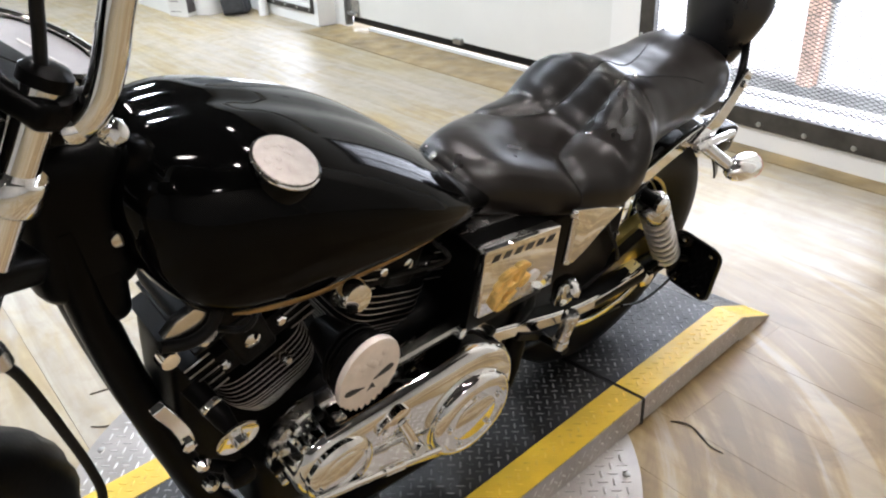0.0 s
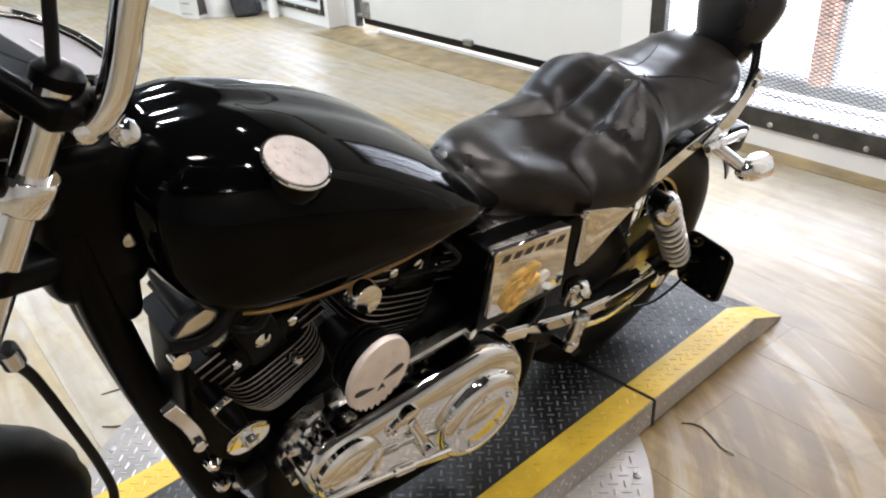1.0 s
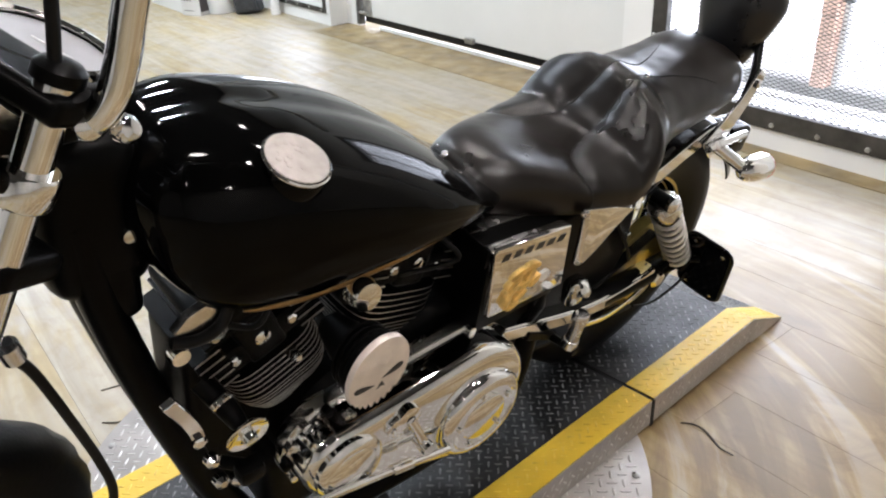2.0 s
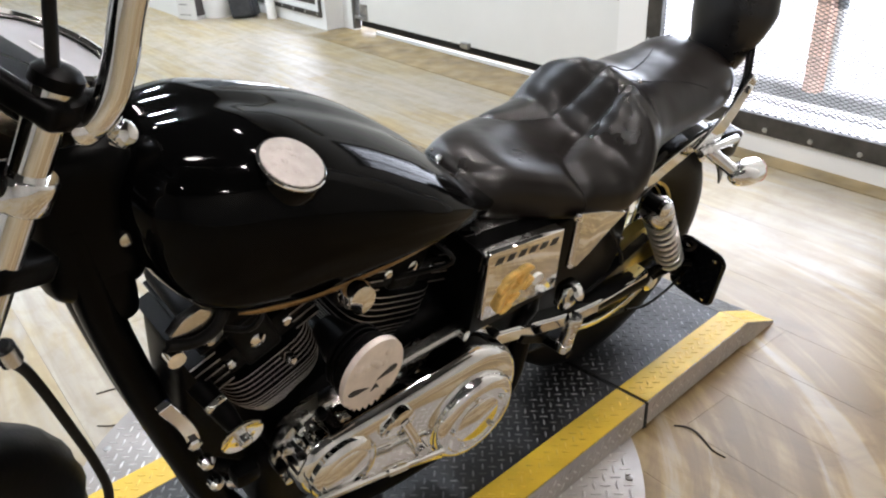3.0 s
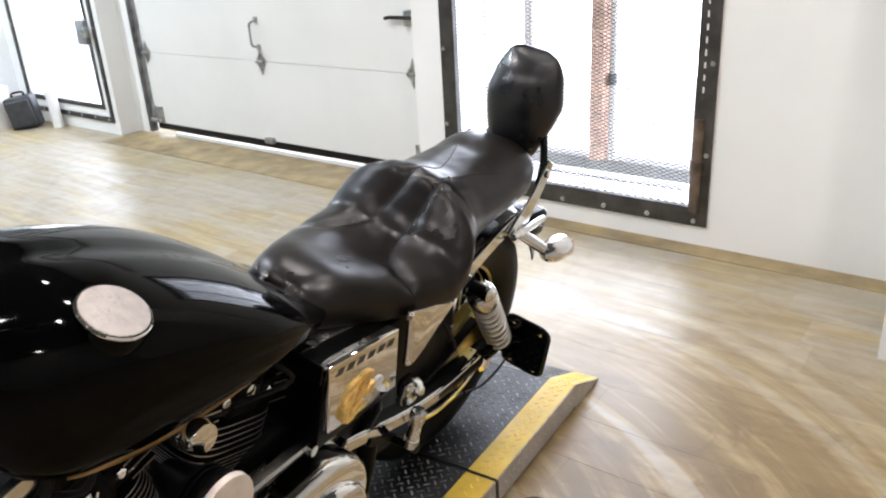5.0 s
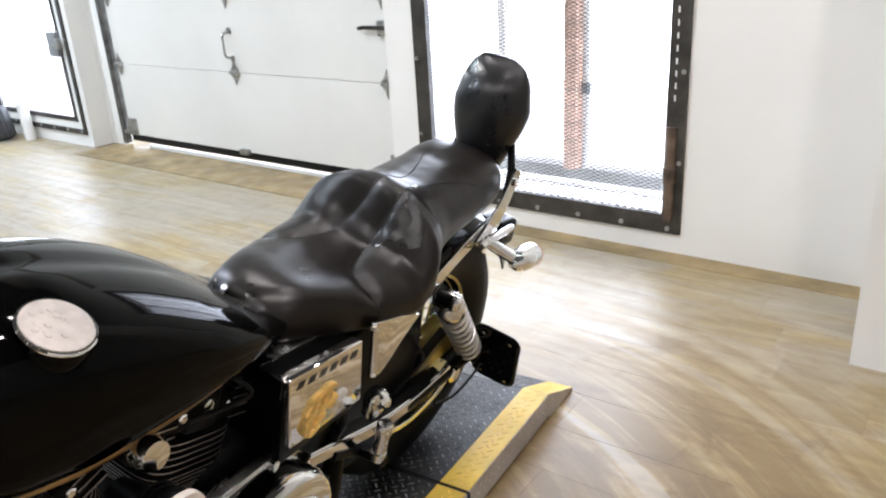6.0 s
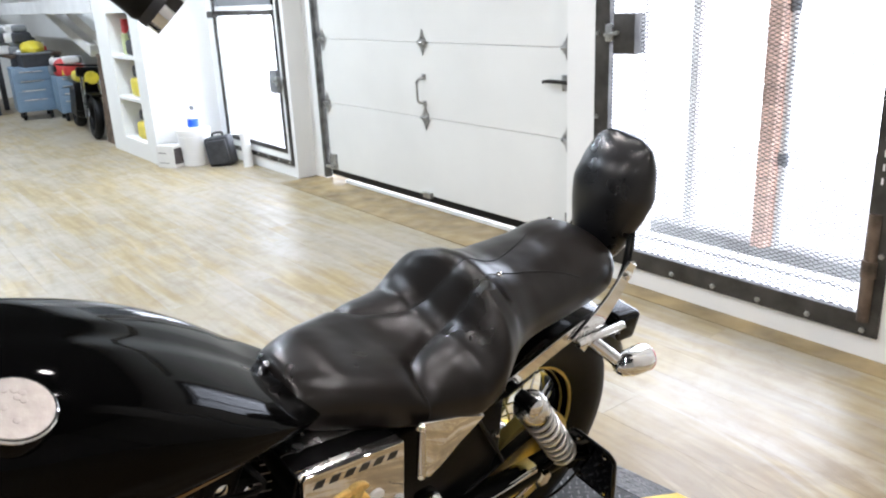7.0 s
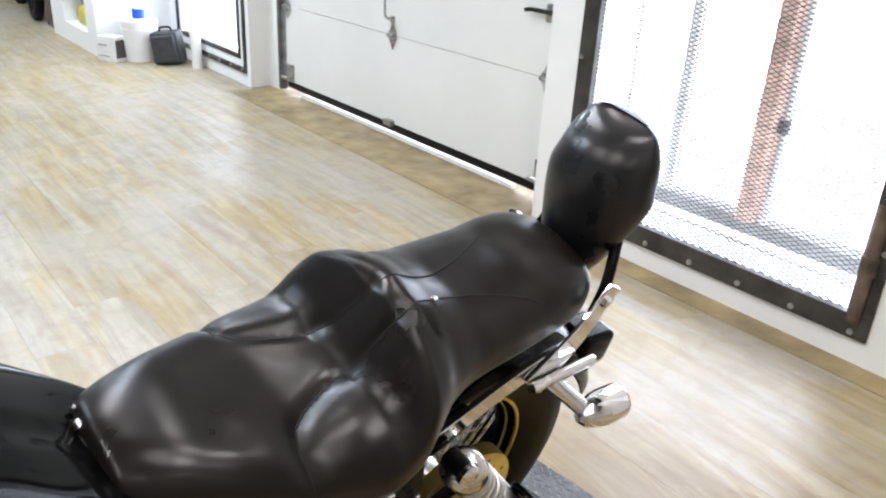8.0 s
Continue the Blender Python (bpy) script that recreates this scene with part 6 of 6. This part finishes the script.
gz = part("speedometer", lathe([(-0.075, 0.024), (-0.066, 0.050), (-0.035, 0.066), (-0.008, 0.070), (0.004, 0.0715), (0.010, 0.068), (0.0105, 0.061)], GC, GA, 40, False), M_ALLOY, bike, "polished speedometer housing")
# pale grey face: the white reflection in the glass as a colour
part("dial", lathe([(0.006, 0.0615), (0.0065, 0.001)], GC, GA, 40), M_DIAL, gz, "dial with its glass reflection painted pale grey")
part("bezel", lathe([(0.006, 0.0725), (0.012, 0.0725), (0.0135, 0.066), (0.0085, 0.061)], GC, GA, 40, False), M_CHROME, gz)
part("needle", turn(box(-0.0012, 0.0012, -0.010, 0.045, 0.0075, 0.0085), Matrix.Translation(GC) @ GA.to_track_quat("Z", "Y").to_matrix().to_4x4() @ pose(0, 0, 0, 0, 0, 130)), M_PIPE, gz)
part("cable_guide", merge(lathe([(-0.010, 0.014), (0.0, 0.018), (0.016, 0.018), (0.020, 0.012)], (0.118, -0.846, 1.006), (0.2, 0.1, 1), 16), box(0.070, 0.125, -0.872, -0.826, 0.972, 1.000, 0.010, 3)), M_BLACK, bike, "black cable guide on the clamp")
part("guide_bolt", lathe([(0, 0.012), (0.008, 0.012), (0.012, 0.006)], (0.128, -0.838, 0.990), (1, 0.1, 0.4), 14), M_CHROME, bike)
part("indicator_lamp", lathe([(0, 0.013), (0.010, 0.013), (0.016, 0.009), (0.018, 0.002)], (0.126, -0.806, 0.976), (1, 0.2, 0.5), 16), M_CHROME, bike)
part("clutch_cable", tube([(0.16, -0.76, 1.30), (0.135, -0.82, 1.19), (0.122, -0.840, 1.12), (0.12, -0.846, 1.075), (0.12, -0.849, 1.045), (0.12, -0.844, 1.024), (0.12, -0.828, 1.017), (0.105, -0.800, 1.010), (0.05, -0.80, 0.99)], 0.0058, 10, bend=7), M_RUBBER, bike, "black clutch cable")
part("brake_hose", tube([(0.095, -0.938, 0.76), (0.09, -0.935, 0.733), (0.082, -0.919, 0.69), (0.08, -0.895, 0.59), (0.077, -0.876, 0.50), (0.075, -0.868, 0.43), (0.07, -0.88, 0.36)], 0.0062, 10, bend=7), M_RUBBER, bike, "black brake hose")
part("hose_joint", lathe([(-0.012, 0.012), (0.012, 0.012)], (0.092, -0.936, 0.742), (0.1, -0.2, 1), 12), M_ALLOY, bike)
fc = fork(0.045, -0.736, 0.0)
wheel("front_tyre", "black front tyre turned to the side", 0.318, 0.052, tuple(fc), ST)
ffs = []
for i in range(25):
    a = radians(160 - 95 * i / 24)
    n = Vector((0, math.cos(a), math.sin(a)))
    c = fc + n * 0.340
    ffs.append([c + Vector((0.068 * u, 0, 0)) + n * (-0.035 * abs(u) ** 2.4) for u in [-1 + 2 * j / 12 for j in range(13)]] + [c + Vector((0.066 * u, 0, 0)) + n * (-0.035 * abs(u) ** 2.4 - 0.003) for u in [1 - 2 * j / 12 for j in range(13)]])
part("front_fender", turn(rings(ffs), ST), M_PAINT, bike, "gloss black front fender")

# ---- floor planks ----
PL, PW = 1.22, 0.178


def plank_mesh(x0, x1, y0, y1):
    vs = [(x0, y0, 0), (x1, y0, 0), (x1, y1, 0), (x0, y1, 0)]
    b = 0.0004
    top = [(x0 + b, y0 + b, 0.0), (x1 - b, y0 + b, 0.0), (x1 - b, y1 - b, 0.0), (x0 + b, y1 - b, 0.0)]
    low = [(x, y, -0.003) for x, y, _ in vs]
    return top, low


shared = {}
rest_v, rest_f = [], []
jr = random.Random(3)
y = -3.99
while y < YW - 0.02:
    y1 = min(y + PW, YW - 0.003)
    x = -13.99 - jr.uniform(0, PL)
    while x < 2.98:
        xa, xb = max(x, -13.99), min(x + PL, 2.99)
        if xb - xa > 0.02:
            if xa > -6.6 and xb < 1.3 and y > -0.75:
                key = (round(xb - xa, 3), round(y1 - y, 3))
                if key not in shared:
                    t_, l_ = plank_mesh(0, xb - xa, 0, y1 - y)
                    me = bpy.data.meshes.new("plank")
                    me.from_pydata(t_ + l_, [], [(0, 1, 2, 3), (0, 4, 5, 1), (1, 5, 6, 2), (2, 6, 7, 3), (3, 7, 4, 0)])
                    me.materials.append(M_FLOOR)
                    shared[key] = me
                pk = new("plank", shared[key])
                pk.location = (xa, y, 0)
                pk.parent = fl
            else:
                t_, l_ = plank_mesh(xa, xb, y, y1)
                k = len(rest_v)
                rest_v += t_ + l_
                rest_f += [(k, k + 1, k + 2, k + 3), (k, k + 4, k + 5, k + 1), (k + 1, k + 5, k + 6, k + 2), (k + 2, k + 6, k + 7, k + 3), (k + 3, k + 7, k + 4, k)]
        x += PL
    y += PW
me = bpy.data.meshes.new("far_planks")
me.from_pydata(rest_v, [], rest_f)
me.materials.append(M_FLOOR)
fp_ = new("far_planks", me)
fp_.parent = fl
fp_["kind"] = "stuff"


def floor_tear(points, w):
    """A lifted, torn edge of the vinyl: a thin curved sliver."""
    pts = smooth_line([(x, y, 0.0) for x, y in points], 6)
    n = len(pts)
    secs = []
    for i, p in enumerate(pts):
        d = (pts[min(i + 1, n - 1)] - pts[max(i - 1, 0)]).normalized()
        q = Vector((-d.y, d.x, 0)) * w * math.sin(math.pi * (i + 0.3) / (n + 0.4))
        secs.append([p + q + Vector((0, 0, 0.0015)), p - q + Vector((0, 0, 0.0005)), p + Vector((0, 0, 0.004))])
    return rings(secs)


for pts_, w_ in ((((-1.067, 1.693), (-1.048, 1.710), (-1.022, 1.714), (-0.989, 1.702), (-0.959, 1.690), (-0.929, 1.691)), 0.0032), (((-2.084, 0.703), (-2.078, 0.74), (-2.071, 0.77)), 0.003), (((-1.955, 0.665), (-1.93, 0.70), (-1.926, 0.745)), 0.003)):
    part("floor_tear", floor_tear(pts_, w_), M_CRACK, fl, "torn and lifted edge of the vinyl")
